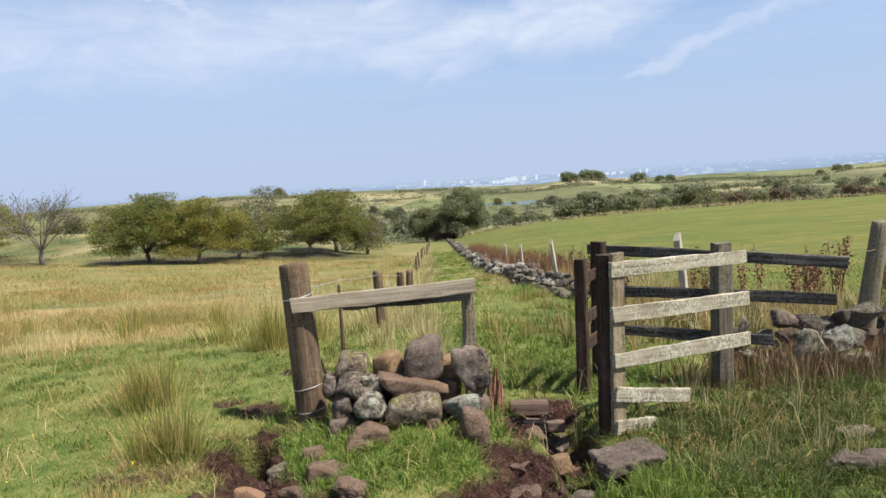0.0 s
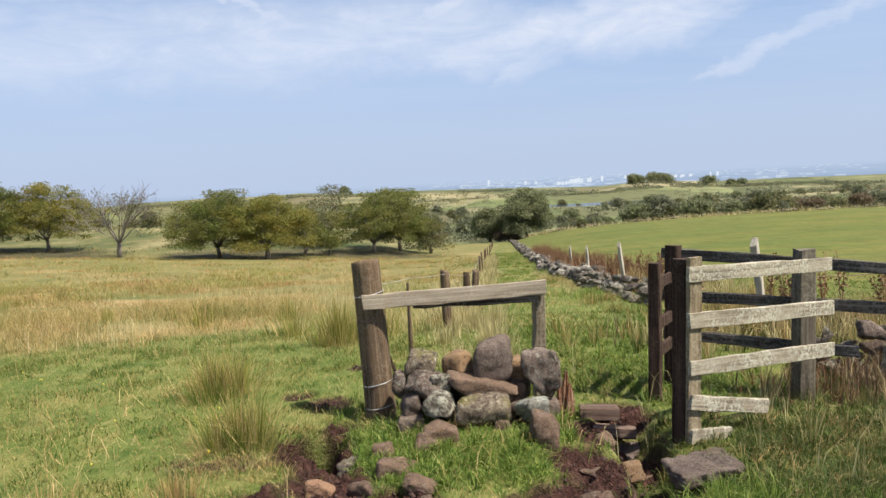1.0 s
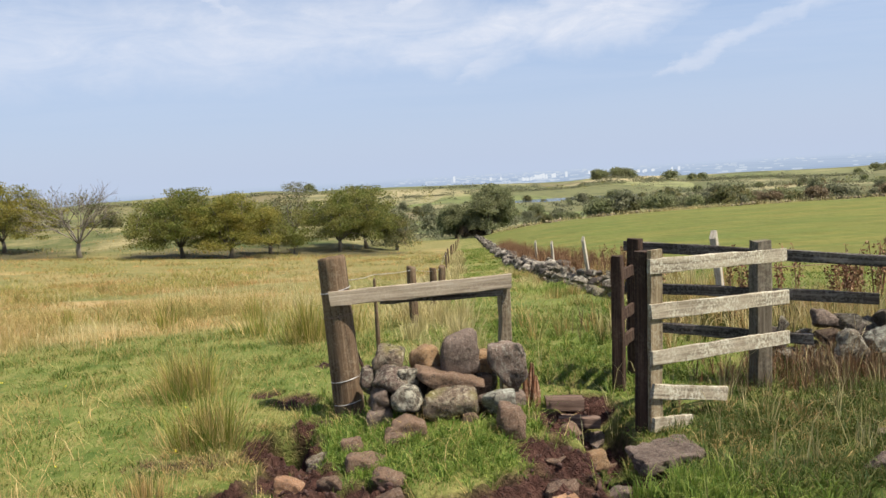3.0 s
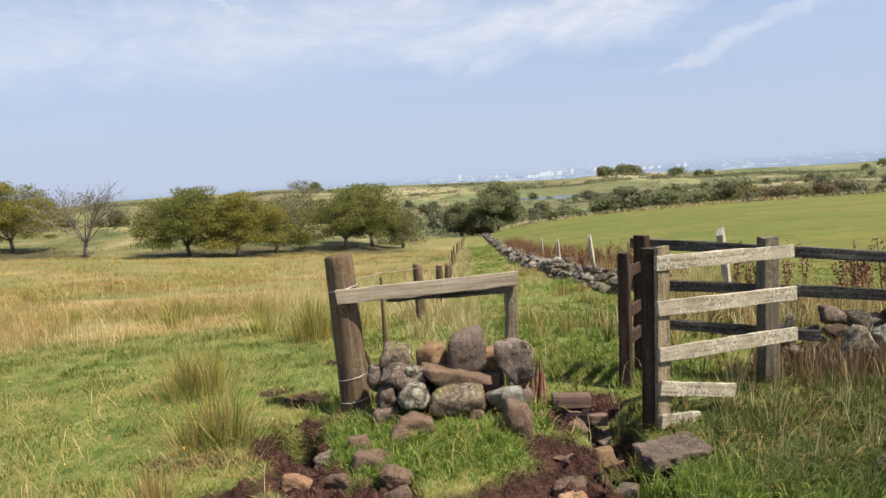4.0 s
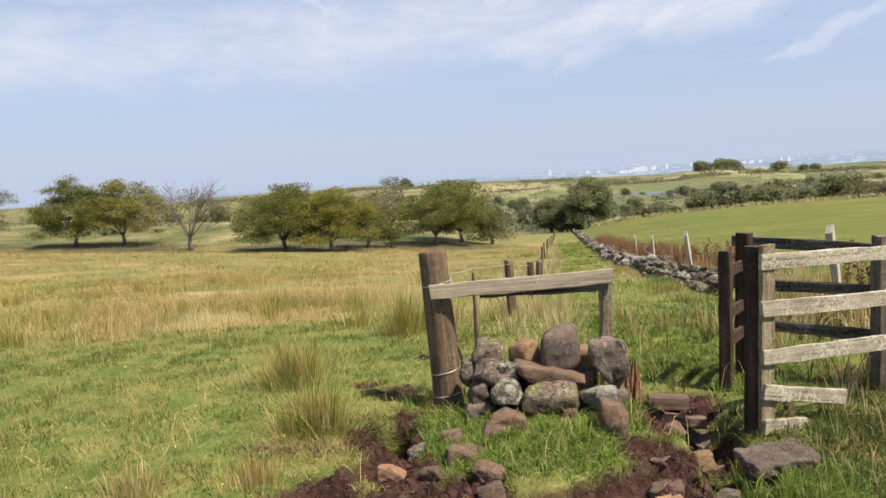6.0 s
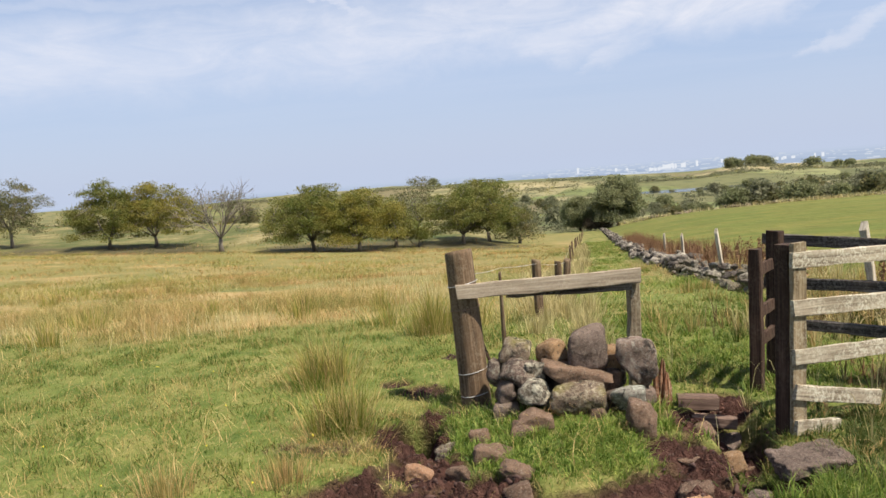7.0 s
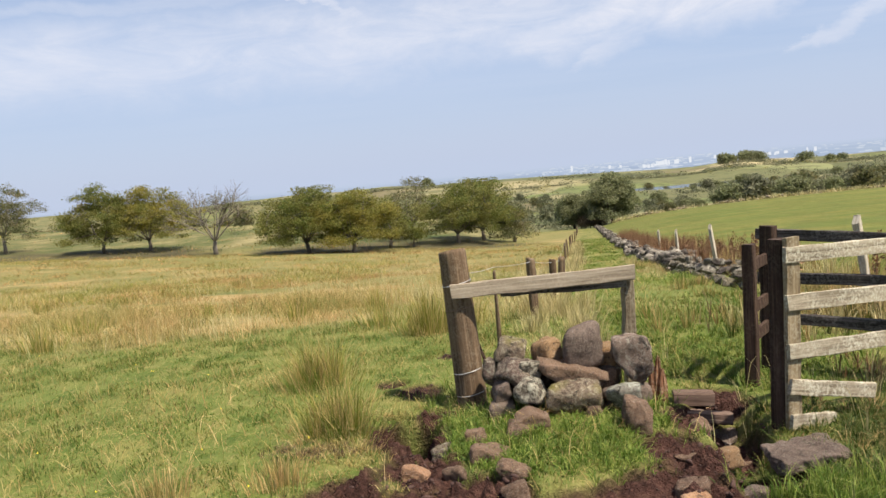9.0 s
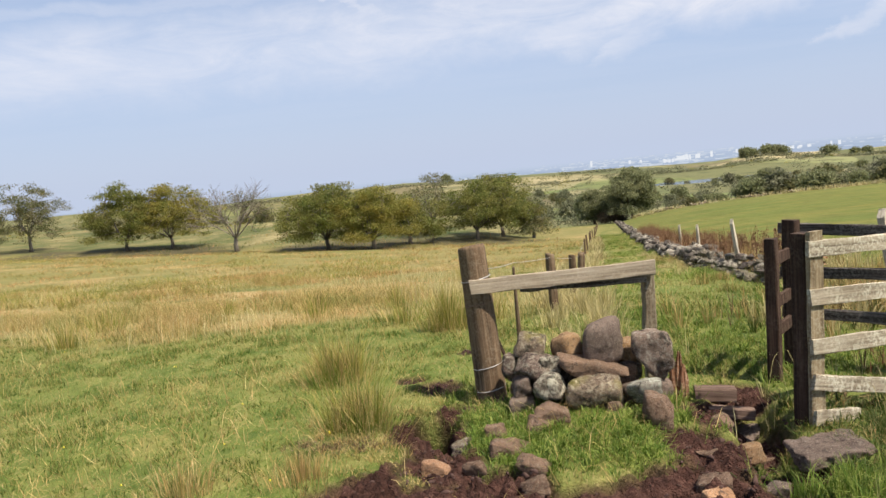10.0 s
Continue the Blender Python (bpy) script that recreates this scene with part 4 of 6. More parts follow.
for i, (a, b) in enumerate((((1.50, 5.46, 0.958), (2.993, 4.62, 0.85)), ((1.50, 5.45, 0.648), (2.934, 4.655, 0.607)), ((1.50, 5.45, 0.362), (2.60, 4.84, 0.316)))):
    plank("back_rail", a, b, 0.032, 0.075, M_DARK, stile, (BACK.y, -BACK.x, 0), 40 + i, "dark rail" if i == 0 else "", 0.004)
for i, z in enumerate((0.80, 0.52, 0.33)):
    plank("side_rail", (1.345, 5.03, z), (1.53, 5.36, z - 0.01), 0.03, 0.075, M_DARKPOST, stile, (-0.85, -0.5, 0), 50 + i)

end_post = thing("leaning_post", (3.66, 5.5, 0), "grey weathered round post leaning at a broken wall", "post")
p = part("shaft", round_post_bm(0.07, 1.02, 9, 16, 0.006), M_STILEPOST, end_post, "", True)
p.matrix_local = pose(0, 0, 0, 0, 9.2, 0)
wire("wire", sag((3.78, 5.46, 0.80), (2.32, 5.0, 0.80), 0.03), 0.003, M_RUSTWIRE, end_post, "rusty barbed wire")

for name, (x0, y0, z0), (x1, y1, z1), w, lab, sd in (("wall_stake", (3.10, 7.5, -0.15), (2.985, 7.5, 0.775), 0.07, "bleached squared stake leaning behind the stile", 3),
                                             ("wall_stake", (3.15, 14.0, -0.65), (3.055, 14.0, 0.13), 0.06, "bleached stake leaning over the ruined wall", 4),
                                             ("wall_stake", (3.55, 20.0, -1.4), (3.5, 20.0, -0.55), 0.06, "bleached stake leaning over the ruined wall", 5),
                                             ("wall_stake", (4.25, 27.5, -2.2), (4.2, 27.5, -1.3), 0.07, "bleached stake leaning over the ruined wall", 6)):
    st = thing(name, (x0, y0, z0), lab, "stake", "stakes along the wall")
    p = part("shaft", square_post_bm(w, w, math.dist((x0, y0, z0), (x1, y1, z1)), sd, 0.005, 0.08), M_PALEPOST, st)
    p.matrix_local = Vector((0, 0, 1)).rotation_difference(Vector((x1 - x0, y1 - y0, z1 - z0))).to_matrix().to_4x4() @ pose(0, 0, 0, 0, 0, 48)

# ---- heap of field stones ----
heap = thing("stone_heap", (0.1, 4.45, 0.0), "heap of lichened field stones, the end of a ruined wall", "stone heap")
HEAP = [("dark", 0.199, 4.62, 0.441, 0.247, 0.272, 0.24, -4, "dark upright boulder"), ("pink", 0.494, 4.58, 0.324, 0.235, 0.345, 0.15, -3, "pinkish grey slab standing on end"),
        ("ochre", -0.019, 4.72, 0.383, 0.216, 0.2, 0.22, 0, "rounded ochre stone"), ("moss", -0.262, 4.70, 0.415, 0.20, 0.15, 0.18, 12, "round stone capped with yellow-grey lichen"), ("grey", -0.232, 4.56, 0.305, 0.25, 0.165, 0.2, 14, "purplish grey stone spotted with lichen"),
        ("white", -0.132, 4.56, 0.316, 0.125, 0.136, 0.14, 0, ""), ("grey", -0.391, 4.68, 0.281, 0.114, 0.214, 0.18, 8, ""),
        ("dark", -0.316, 4.52, 0.195, 0.124, 0.145, 0.16, -10, ""), ("white", -0.143, 4.42, 0.224, 0.202, 0.169, 0.18, -12, "stone blotched white and black by lichen"),
        ("brown", 0.123, 4.52, 0.302, 0.443, 0.105, 0.24, 10, "long flat brown stone"), ("moss", 0.116, 4.38, 0.205, 0.335, 0.19, 0.22, -3, "broad mossy stone"),
        ("blue", 0.402, 4.36, 0.192, 0.196, 0.146, 0.18, 6, "stone crusted with pale green lichen"), ("brown", 0.452, 4.12, 0.125, 0.165, 0.25, 0.15, 8, "brown stone leaning at the foot"),
        ("brown", -0.143, 4.24, 0.12, 0.215, 0.13, 0.2, 0, ""), ("brown", -0.226, 4.15, 0.07, 0.12, 0.11, 0.12, 15, ""),
        ("grey", 0.369, 4.68, 0.252, 0.13, 0.19, 0.16, 0, ""), ("ochre", 0.330, 4.78, 0.311, 0.167, 0.18, 0.18, 0, ""),
        ("brown", 0.218, 4.36, 0.125, 0.126, 0.16, 0.14, 0, ""), ("dark", 0.076, 4.48, 0.093, 0.19, 0.16, 0.2, 0, ""), ("dark", 0.341, 4.50, 0.10, 0.16, 0.2, 0.18, 0, ""),
        ("dark", -0.323, 4.50, 0.073, 0.16, 0.15, 0.18, 0, ""), ("dark", 0.0, 4.72, 0.20, 0.34, 0.26, 0.22, 0, ""), ("brown", -0.25, 4.66, 0.16, 0.3, 0.26, 0.22, 0, ""),
        ("dark", 0.26, 4.7, 0.16, 0.3, 0.28, 0.2, 0, ""), ("dark", 0.5, 4.58, 0.09, 0.2, 0.18, 0.18, 0, ""), ("ochre", 0.366, 4.72, 0.29, 0.15, 0.17, 0.18, 0, ""), ("brown", 0.33, 4.66, 0.21, 0.14, 0.15, 0.16, 0, ""), ("dark", 0.12, 4.66, 0.25, 0.3, 0.22, 0.2, 0, "")]
for i, (kind, x, y, z, w, h, dp, tilt, lab) in enumerate(HEAP):
    me = stone_mesh("stone", (w, dp, h), 100 + i, M_STONE[kind], 4, {"pink": 5, "dark": 4, "white": 5, "moss": 5}.get(kind, 7), {"pink": 12, "dark": 8, "white": 9, "moss": 9, "grey": 14}.get(kind, 18))
    if kind == "pink":                      # square-shouldered, cut away on one side towards its foot
        for v in me.vertices:
            f = min(1.0, max(0.0, (0.12 - v.co.z / h) / 0.6))
            v.co.x = v.co.x + max(0.0, w * 0.25 - v.co.x) * 0.75 * f
    mesh_part("stone", me, heap, lab, Matrix.Translation(-Vector(heap.location)) @ pose(x, y, z, 0, tilt, 0))

LOOSE = [("clay", -0.783, 3.847, 0.135, 0.117, "orange stone lying in mud"), ("grey", -0.65, 4.10, 0.14, 0.14, ""), ("brown", -0.46, 4.10, 0.10, 0.14, ""), ("brown", -0.37, 3.92, 0.2, 0.14, ""), ("brown", -0.55, 3.78, 0.12, 0.12, ""),
         ("brown", -0.238, 3.528, 0.129, 0.097, ""), ("brown", 0.726, 3.920, 0.22, 0.08, ""), ("ochre", 0.881, 4.04, 0.162, 0.10, ""),
         ("brown", 0.630, 3.544, 0.135, 0.092, ""), ("clay", 0.607, 3.417, 0.130, 0.083, "orange stone lying in mud"), ("dark", 0.884, 3.479, 0.116, 0.106, ""),
         ("brown", 0.809, 4.325, 0.132, 0.086, ""), ("brown", -0.245, 3.743, 0.171, 0.091, ""), ("brown", 0.955, 4.25, 0.2, 0.1, ""), ("dark", 0.95, 4.55, 0.24, 0.09, ""),
         ("grey", 2.533, 3.868, 0.177, 0.10, "")]
for i, (kind, x, y, w, h, lab) in enumerate(LOOSE):
    ob = new("stone", stone_mesh("stone", (w * 1.15, w * 0.8, h * 0.95), 200 + i, M_STONE[kind], 4, 7, 22))
    ob.matrix_world = pose(x, y, land_at(x, y) + h * 0.12, 8 * math.sin(i), 10 * math.cos(2 * i), 20 * math.sin(3 * i))
    tagged(ob, lab or ("brown" if kind in ("brown", "dark", "ochre") else "grey") + " stone half sunk in mud and grass", "stone", "loose stones round the stile")
for x, y, w, dp, h, rot in ((1.275, 3.80, 0.43, 0.28, 0.09, 8), (2.30, 3.47, 0.34, 0.18, 0.12, 0)):
    ob = new("flat_rock", stone_mesh("flat_rock", (w, dp, h), int(w * 1000), M_STONE["dark"], 5, 7, 24, 0.11))
    ob.matrix_world = pose(x, y, max(land_at(x, y), -0.02) + 0.02, 3, -2, rot)
    tagged(ob, "flat grey rock sunk in long grass", "rock")

# rotten stump and timber step
stump = thing("rotten_stump", (0.655, 4.66, 0), "splintered rotten post stump, orange-brown", "stump")
r = random.Random(8)
for i in range(13):
    a, d = r.uniform(0, 6.28), r.uniform(0.0, 0.06)
    x, y, h = d * math.cos(a), d * math.sin(a), r.uniform(0.16, 0.42)
    if x > 0.02:
        h *= 0.7
    k = r.uniform(0.010, 0.020)
    bm = bmesh.new()
    add_tube(bm, [(x, y, -0.05), (x + r.uniform(-.008, .008), y, h * 0.6), (x + r.uniform(-.02, .02), y, h)], [k * 1.2, k, k * 0.25], 5)
    part("splinter", bm, M_ROT, stump)
step = thing("timber_step", (0.88, 4.70, 0), "worn grey timber step sunk in mud", "step")
plank("tread", (0.745, 4.70, 0.045), (0.985, 4.68, 0.035), 0.14, 0.085, M_STEP, step, (0, -1, 0.12), 60, "", 0.0025)
plank("riser", (0.80, 4.57, -0.03), (1.06, 4.54, -0.05), 0.09, 0.07, M_STEP, step, (0, -1, 0.1), 61, "", 0.0025)

# ---- ruined dry stone wall ----
def rubble_mesh(seed, mat):
    r = random.Random(seed)
    bm = bmesh.new()
    for _ in range(13):
        v = Vector((r.gauss(0, 1), r.gauss(0, 1), r.gauss(0, 1))).normalized()
        bm.verts.new((v.x * r.uniform(0.36, 0.56), v.y * r.uniform(0.36, 0.56), v.z * r.uniform(0.36, 0.56)))
    res = bmesh.ops.convex_hull(bm, input=bm.verts)
    bmesh.ops.delete(bm, geom=[e for e in res["geom_interior"] if isinstance(e, bmesh.types.BMVert)], context="VERTS")
    bmesh.ops.bevel(bm, geom=list(bm.edges), offset=0.018, segments=1, affect="EDGES")
    bmesh.ops.recalc_face_normals(bm, faces=bm.faces)
    me = bpy.data.meshes.new("stone")
    bm.to_mesh(me)
    bm.free()
    me.materials.append(mat)
    return me


RUBBLE = [rubble_mesh(300 + i, M_RUBBLE[k]) for i, k in enumerate(("grey", "dark", "white", "grey", "brown", "white", "grey", "dark", "grey", "white"))]


def lay_stones(parent, line, rows_high, step_len, size, seed, limit=300, wide=0.42, stock=RUBBLE):
    """Loose courses of rubble along a line of the plan."""
    r = random.Random(seed)
    pts = [Vector(p) for p in line]
    made = 0
    for a, b in zip(pts, pts[1:]):
        n = max(1, int((b - a).length / step_len))
        for i in range(n):
            p = a.lerp(b, (i + 0.5) / n)
            ground_z = land_at(p.x, p.y)
            rows = max(1, round(rows_high * r.uniform(0.55, 1.25)))
            for k in range(rows):
                for s in (-1, 1) if k < rows - 1 else (r.uniform(-0.4, 0.4),):
                    if made >= limit:
                        return made
                    sc = size * r.uniform(0.7, 1.35)
                    d = (b - a).normalized()
                    off = Vector((-d.y, d.x)) * (s * wide * 0.5 * (1 - 0.25 * k / rows_high) + r.uniform(-0.05, 0.05))
                    ob = new("stone", stock[r.randrange(len(stock))])
                    ob.parent = parent
                    ob.matrix_local = Matrix.Translation(-Vector(parent.location)) @ pose(
                        p.x + off.x + r.uniform(-.06, .06), p.y + off.y + r.uniform(-.06, .06), ground_z + size * (0.30 + 0.62 * k), r.uniform(-25, 25), r.uniform(-25, 25), r.uniform(0, 360)) @ Matrix.Diagonal(
                        (sc * r.uniform(0.9, 1.4), sc, sc * r.uniform(0.65, 0.9), 1))
                    made += 1
    return made


def island_stone_material(name, stops):
    """Rubble of many small stones, each its own shade, spotted with lichen."""
    m, nt, surf, o = start_material(name)
    geo = nt.nodes.new("ShaderNodeNewGeometry")
    col = ramp(nt, geo.outputs["Random Per Island"], stops)
    spots = noise_tex(nt, geo.outputs["Position"], 14.0, 6.0, 0.75)
    col = mix_rgb(nt, 0.85, col, mix_rgb(nt, spots, (0.25, 0.25, 0.25), (1.7, 1.68, 1.6)), "MULTIPLY")
    link(nt, col, surf.inputs["Base Color"])
    surf.inputs["Roughness"].default_value = 0.95
    surf.inputs["Specular IOR Level"].default_value = 0.2
    bump(nt, surf, spots, 0.8, 0.03)
    return m


M_FARWALL = island_stone_material("lichened_wall_rubble", [(0.0, (0.05, 0.045, 0.04)), (0.5, (0.12, 0.105, 0.092)), (0.82, (0.2, 0.185, 0.16)), (1.0, (0.32, 0.30, 0.26))])
wall = thing("stone_wall", (wall_x(12), 12, land_at(wall_x(12), 12)), "ruined dry stone wall of lichened rubble running downhill", "wall")
lay_stones(wall, [(wall_x(y) + 0.12 * math.sin(y), y) for y in (9.4, 11, 13, 15, 17, 19, 21)], 2.9, 0.24, 0.19, 1, 298)
verts, faces, base = [], [], 0
r = random.Random(9)
tv, tf = ico(1)
y = 18.0
while y < 190:
    crest_h = 0.27 + 0.16 * math.sin(y * 0.9) * math.sin(y * 0.23 + 1) + 0.06 * math.sin(y * 3.1)
    for k in range(7):
        s = np.array([r.uniform(0.09, 0.2), r.uniform(0.09, 0.2), r.uniform(0.06, 0.13)])
        off = r.uniform(-0.32, 0.32)
        x = wall_x(y) + off + 0.12 * math.sin(y * 0.7)
        c = np.array([x, y, land_at(x, y) + 0.04 + crest_h * r.random() * (1 - abs(off))])
        jit = np.array([[r.uniform(0.7, 1.2)] for _ in range(len(tv))])
        verts.append(tv * jit * s + c)
        faces.append(tf + base)
        base += len(tv)
    y += 0.11 + y * 0.0025
rest = mesh_part("rubble", mesh_from("rubble", np.concatenate(verts), np.concatenate(faces), [M_FARWALL]), wall, "", Matrix.Translation(-Vector(wall.location)))
rest["kind"] = "stuff"
side_wall = thing("broken_wall", (3.0, 5.5, 0), "tumbled stretch of dry stone wall overgrown with weeds", "wall")
lay_stones(side_wall, [(2.62, 5.55), (3.2, 5.4), (3.9, 5.6), (5.2, 6.0), (6.5, 6.3)], 3.0, 0.17, 0.2, 5, 285, 0.34, [RUBBLE[k] for k in (1, 4, 7, 0, 3, 7, 2)])
for i, (kind, x, y, z, w, h, tilt) in enumerate((("white", 3.02, 5.12, 0.16, 0.22, 0.25, 25), ("blue", 3.3, 5.2, 0.19, 0.22, 0.15, -5), ("dark", 2.95, 5.35, 0.33, 0.17, 0.14, 8),
                                                 ("moss", 3.35, 5.15, 0.02, 0.24, 0.18, 0), ("dark", 3.12, 5.3, 0.02, 0.2, 0.2, 0))):
    mesh_part("stone", stone_mesh("stone", (w, w * 0.8, h), 400 + i, M_STONE[kind], 4, 6, 40, 0.09), side_wall, "", Matrix.Translation(-Vector(side_wall.location)) @ pose(x, y, z, 0, tilt, 0))

# far edge of the pasture: a low pale wall
edge = thing("boundary_wall", (40, 118, land_at(40, 118)), "low pale field wall along the far edge of the pasture", "wall")
verts, faces, base = [], [], 0
r = random.Random(19)
x = 12.0
while x < 150:
    y = 130 - 0.28 * x
    for k in range(2 if math.sin(x * 0.9) + math.sin(x * 0.37 + 1) > 0.35 else r.choice((0, 0, 1))):
        s = np.array([r.uniform(0.1, 0.3), 0.3, r.uniform(0.08, 0.24)])
        xx, yy = x + r.uniform(-.3, .3), y + r.uniform(-.3, .3)
        jit = np.array([[r.uniform(0.75, 1.15)] for _ in range(len(tv))])
        verts.append(tv * jit * s + np.array([xx, yy, land_at(xx, yy) + r.uniform(0.1, 0.45)]))
        faces.append(tf + base)
        base += len(tv)
    x += 0.42
mesh_part("rubble", mesh_from("rubble", np.concatenate(verts), np.concatenate(faces), [stone_material("pale_field_stone", (0.2, 0.17, 0.12), (0.36, 0.31, 0.22), (0.42, 0.38, 0.28), 0.4)]), edge, "", Matrix.Translation(-Vector(edge.location)))["kind"] = "stuff"

# ---- trees ----
def leaf_cloud(tips, per_tip, spread, size, rng, flat=0.75):
    """Small leaf quads scattered round the twig ends."""
    tips = np.asarray(tips)
    n = len(tips) * per_tip
    c = np.repeat(tips, per_tip, axis=0) + np.clip(rng.normal(size=(n, 3)), -1.6, 1.6) * spread * np.array([1, 1, flat])
    a = rng.normal(size=(n, 3))
    a /= np.linalg.norm(a, axis=1)[:, None]
    b = np.cross(a, rng.normal(size=(n, 3)))
    b /= np.linalg.norm(b, axis=1)[:, None]
    s = size * rng.uniform(0.6, 1.3, n)[:, None]
    a, b = a * s, b * s * 0.6
    v = np.stack([c - a, c - b * 0.9, c + a, c + b], 1).reshape(-1, 3)
    return v, np.arange(n * 4).reshape(-1, 4)


def grow(height, width, seed, clear=0.16, limbs=8, trunk=0.17, clumps=70, low=0.22, lean_x=0.0, twigs=3):
    """Limb tubes of a low, wind-shaped tree, and the places of its clumps of leaves: a flat-topped, lobed crown over a browse line."""
    r = random.Random(seed)
    bm = bmesh.new()
    fork = Vector((lean_x * 0.3, 0, height * clear))
    add_tube(bm, [(r.uniform(-.15, .15), 0, -0.3), (r.uniform(-.08, .08), 0.0, height * clear * 0.5), fork], [trunk * 1.35, trunk, trunk * 0.9], 7)
    ph = [r.uniform(0, 6.28) for _ in range(4)]

    def reach(a):
        return width * 0.5 * (0.86 + 0.17 * math.sin(2 * a + ph[0]) + 0.13 * math.sin(5 * a + ph[1]))

    def top(a, f):
        return height * (1 - 0.42 * f ** 2.4 + 0.07 * math.sin(3 * a + ph[2]) * f + 0.05 * math.sin(7 * f + ph[3] + 2 * a))
    mids = []
    for i in range(limbs):
        a = 2 * math.pi * (i + r.uniform(-.35, .35)) / limbs
        f = r.uniform(0.25, 0.85)
        rr = reach(a) * f
        end = Vector((math.cos(a) * rr + lean_x, math.sin(a) * rr, top(a, f) * r.uniform(0.72, 0.92)))
        q1 = fork.lerp(end, 0.3) + Vector((math.cos(a) * 0.25, math.sin(a) * 0.25, -height * 0.02))
        q2 = fork.lerp(end, 0.65) + Vector((r.uniform(-.2, .2), r.uniform(-.2, .2), height * 0.03))
        add_tube(bm, [fork, q1, q2, end], [trunk * 0.42, trunk * 0.28, trunk * 0.18, trunk * 0.08], 5)
        mids += [q1, q2, q2.lerp(end, 0.5), end]
    tips = []
    for i in range(clumps):
        a, f = r.uniform(0, 2 * math.pi), math.sqrt(r.random())
        hi = top(a, f)
        lo = height * low * (1.2 - 0.5 * f + 0.3 * math.sin(4 * a + ph[3]))
        g = r.random() ** 0.62
        e = Vector((math.cos(a) * reach(a) * f + lean_x, math.sin(a) * reach(a) * f * 0.9, lo + (hi - 0.12 - lo) * g))
        s = min(mids, key=lambda q: (q - e).length)
        b1 = s.lerp(e, 0.5) + Vector((r.uniform(-.1, .1), r.uniform(-.1, .1), r.uniform(0, .15)))
        add_tube(bm, [s, b1, e], [trunk * 0.15, trunk * 0.1, trunk * 0.03], 4, False)
        for q in range(3):
            if q >= twigs:
                tips.append((e.x + r.gauss(0, 0.4), e.y + r.gauss(0, 0.4), e.z + r.uniform(-0.1, 0.16)))
                continue
            e2 = e + Vector((r.gauss(0, 1), r.gauss(0, 1), r.uniform(-0.25, 0.4))).normalized() * r.uniform(0.3, 0.62)
            add_tube(bm, [b1.lerp(e, r.random()), e2], [trunk * 0.06, trunk * 0.02], 3, False)
            tips.append(tuple(e2))
        tips.append(tuple(e))
    return bm, tips


def branching(height, width, seed, trunk):
    """An open tree: limbs fan from a low fork and divide again and again into fine twigs."""
    r = random.Random(seed)
    bm = bmesh.new()
    tips = []

    def shoot(p, way, length, radius, depth):
        bend = Vector((r.gauss(0, 0.18), r.gauss(0, 0.18), r.uniform(-0.04, 0.16)))
        mid = p + way * length * 0.5
        way2 = (way + bend).normalized()
        end = mid + way2 * length * 0.5
        add_tube(bm, [p, mid, end], [radius, radius * 0.8, radius * 0.58], (7, 6, 5, 4, 3)[depth], False)
        if depth == 4:
            tips.append(tuple(end))
            return
        for k in range((3, 3, 4, 5)[depth]):
            spread = Vector((r.gauss(0, 1) * width / height, r.gauss(0, 1) * width / height, r.gauss(0, 0.55))) * 0.52
            start = end if k < 2 else mid.lerp(end, r.uniform(0.1, 0.9))
            shoot(start, (way2 + spread + Vector((0, 0, 0.08))).normalized(), length * r.uniform(0.62, 0.84), radius * 0.58, depth + 1)

    fork = Vector((0.05, 0, height * 0.17))
    add_tube(bm, [(0.04, 0, -0.3), (-0.05, 0, height * 0.09), fork], [trunk * 1.4, trunk, trunk * 0.95], 8)
    for i in range(10):
        a = 2 * math.pi * (i + r.uniform(-.3, .3)) / 10
        out = width / height * r.uniform(0.3, 1.25)
        shoot(fork, Vector((math.cos(a) * out, math.sin(a) * out, 0.85)).normalized(), height * 0.315, trunk * 0.34, 1)
    return bm, tips


def tree(x, y, height, width, leaf, seed, label, per_tip=60, spread=0.3, size=0.10, bark=None, group="", bare=False, flat=0.5, **kw):
    t = thing("tree", (x, y, land_at(x, y)), label, "tree", group)
    bm, tips = branching(height, width, seed, kw["trunk"]) if bare else grow(height, width, seed, **kw)
    part("trunk", bm, bark or M_BARK, t, "", True)
    rs = np.random.RandomState(seed)
    if bare:                                # a few leaves are left, low on the crown
        tips = [q for q in tips if rs.rand() < 0.6 * max(0.0, 1.5 - q[2] / (height * 0.6))]
    v, q = leaf_cloud(tips, per_tip, spread, size, rs, flat)
    v[:, 2] = np.maximum(v[:, 2], height * 0.13)
    mesh_part("crown", mesh_from("crown", v, None, [M_LEAF[leaf]], quads=q), t)
    return t


def stand(u, slope, d0, d1):
    """The distance between d0 and d1 at which the ground along the bearing u lies at that slope below the eye."""
    d = np.linspace(d0, d1, 400)
    return float(d[np.argmin(np.abs((land(u * d, d) - 1.6) / d - slope))])


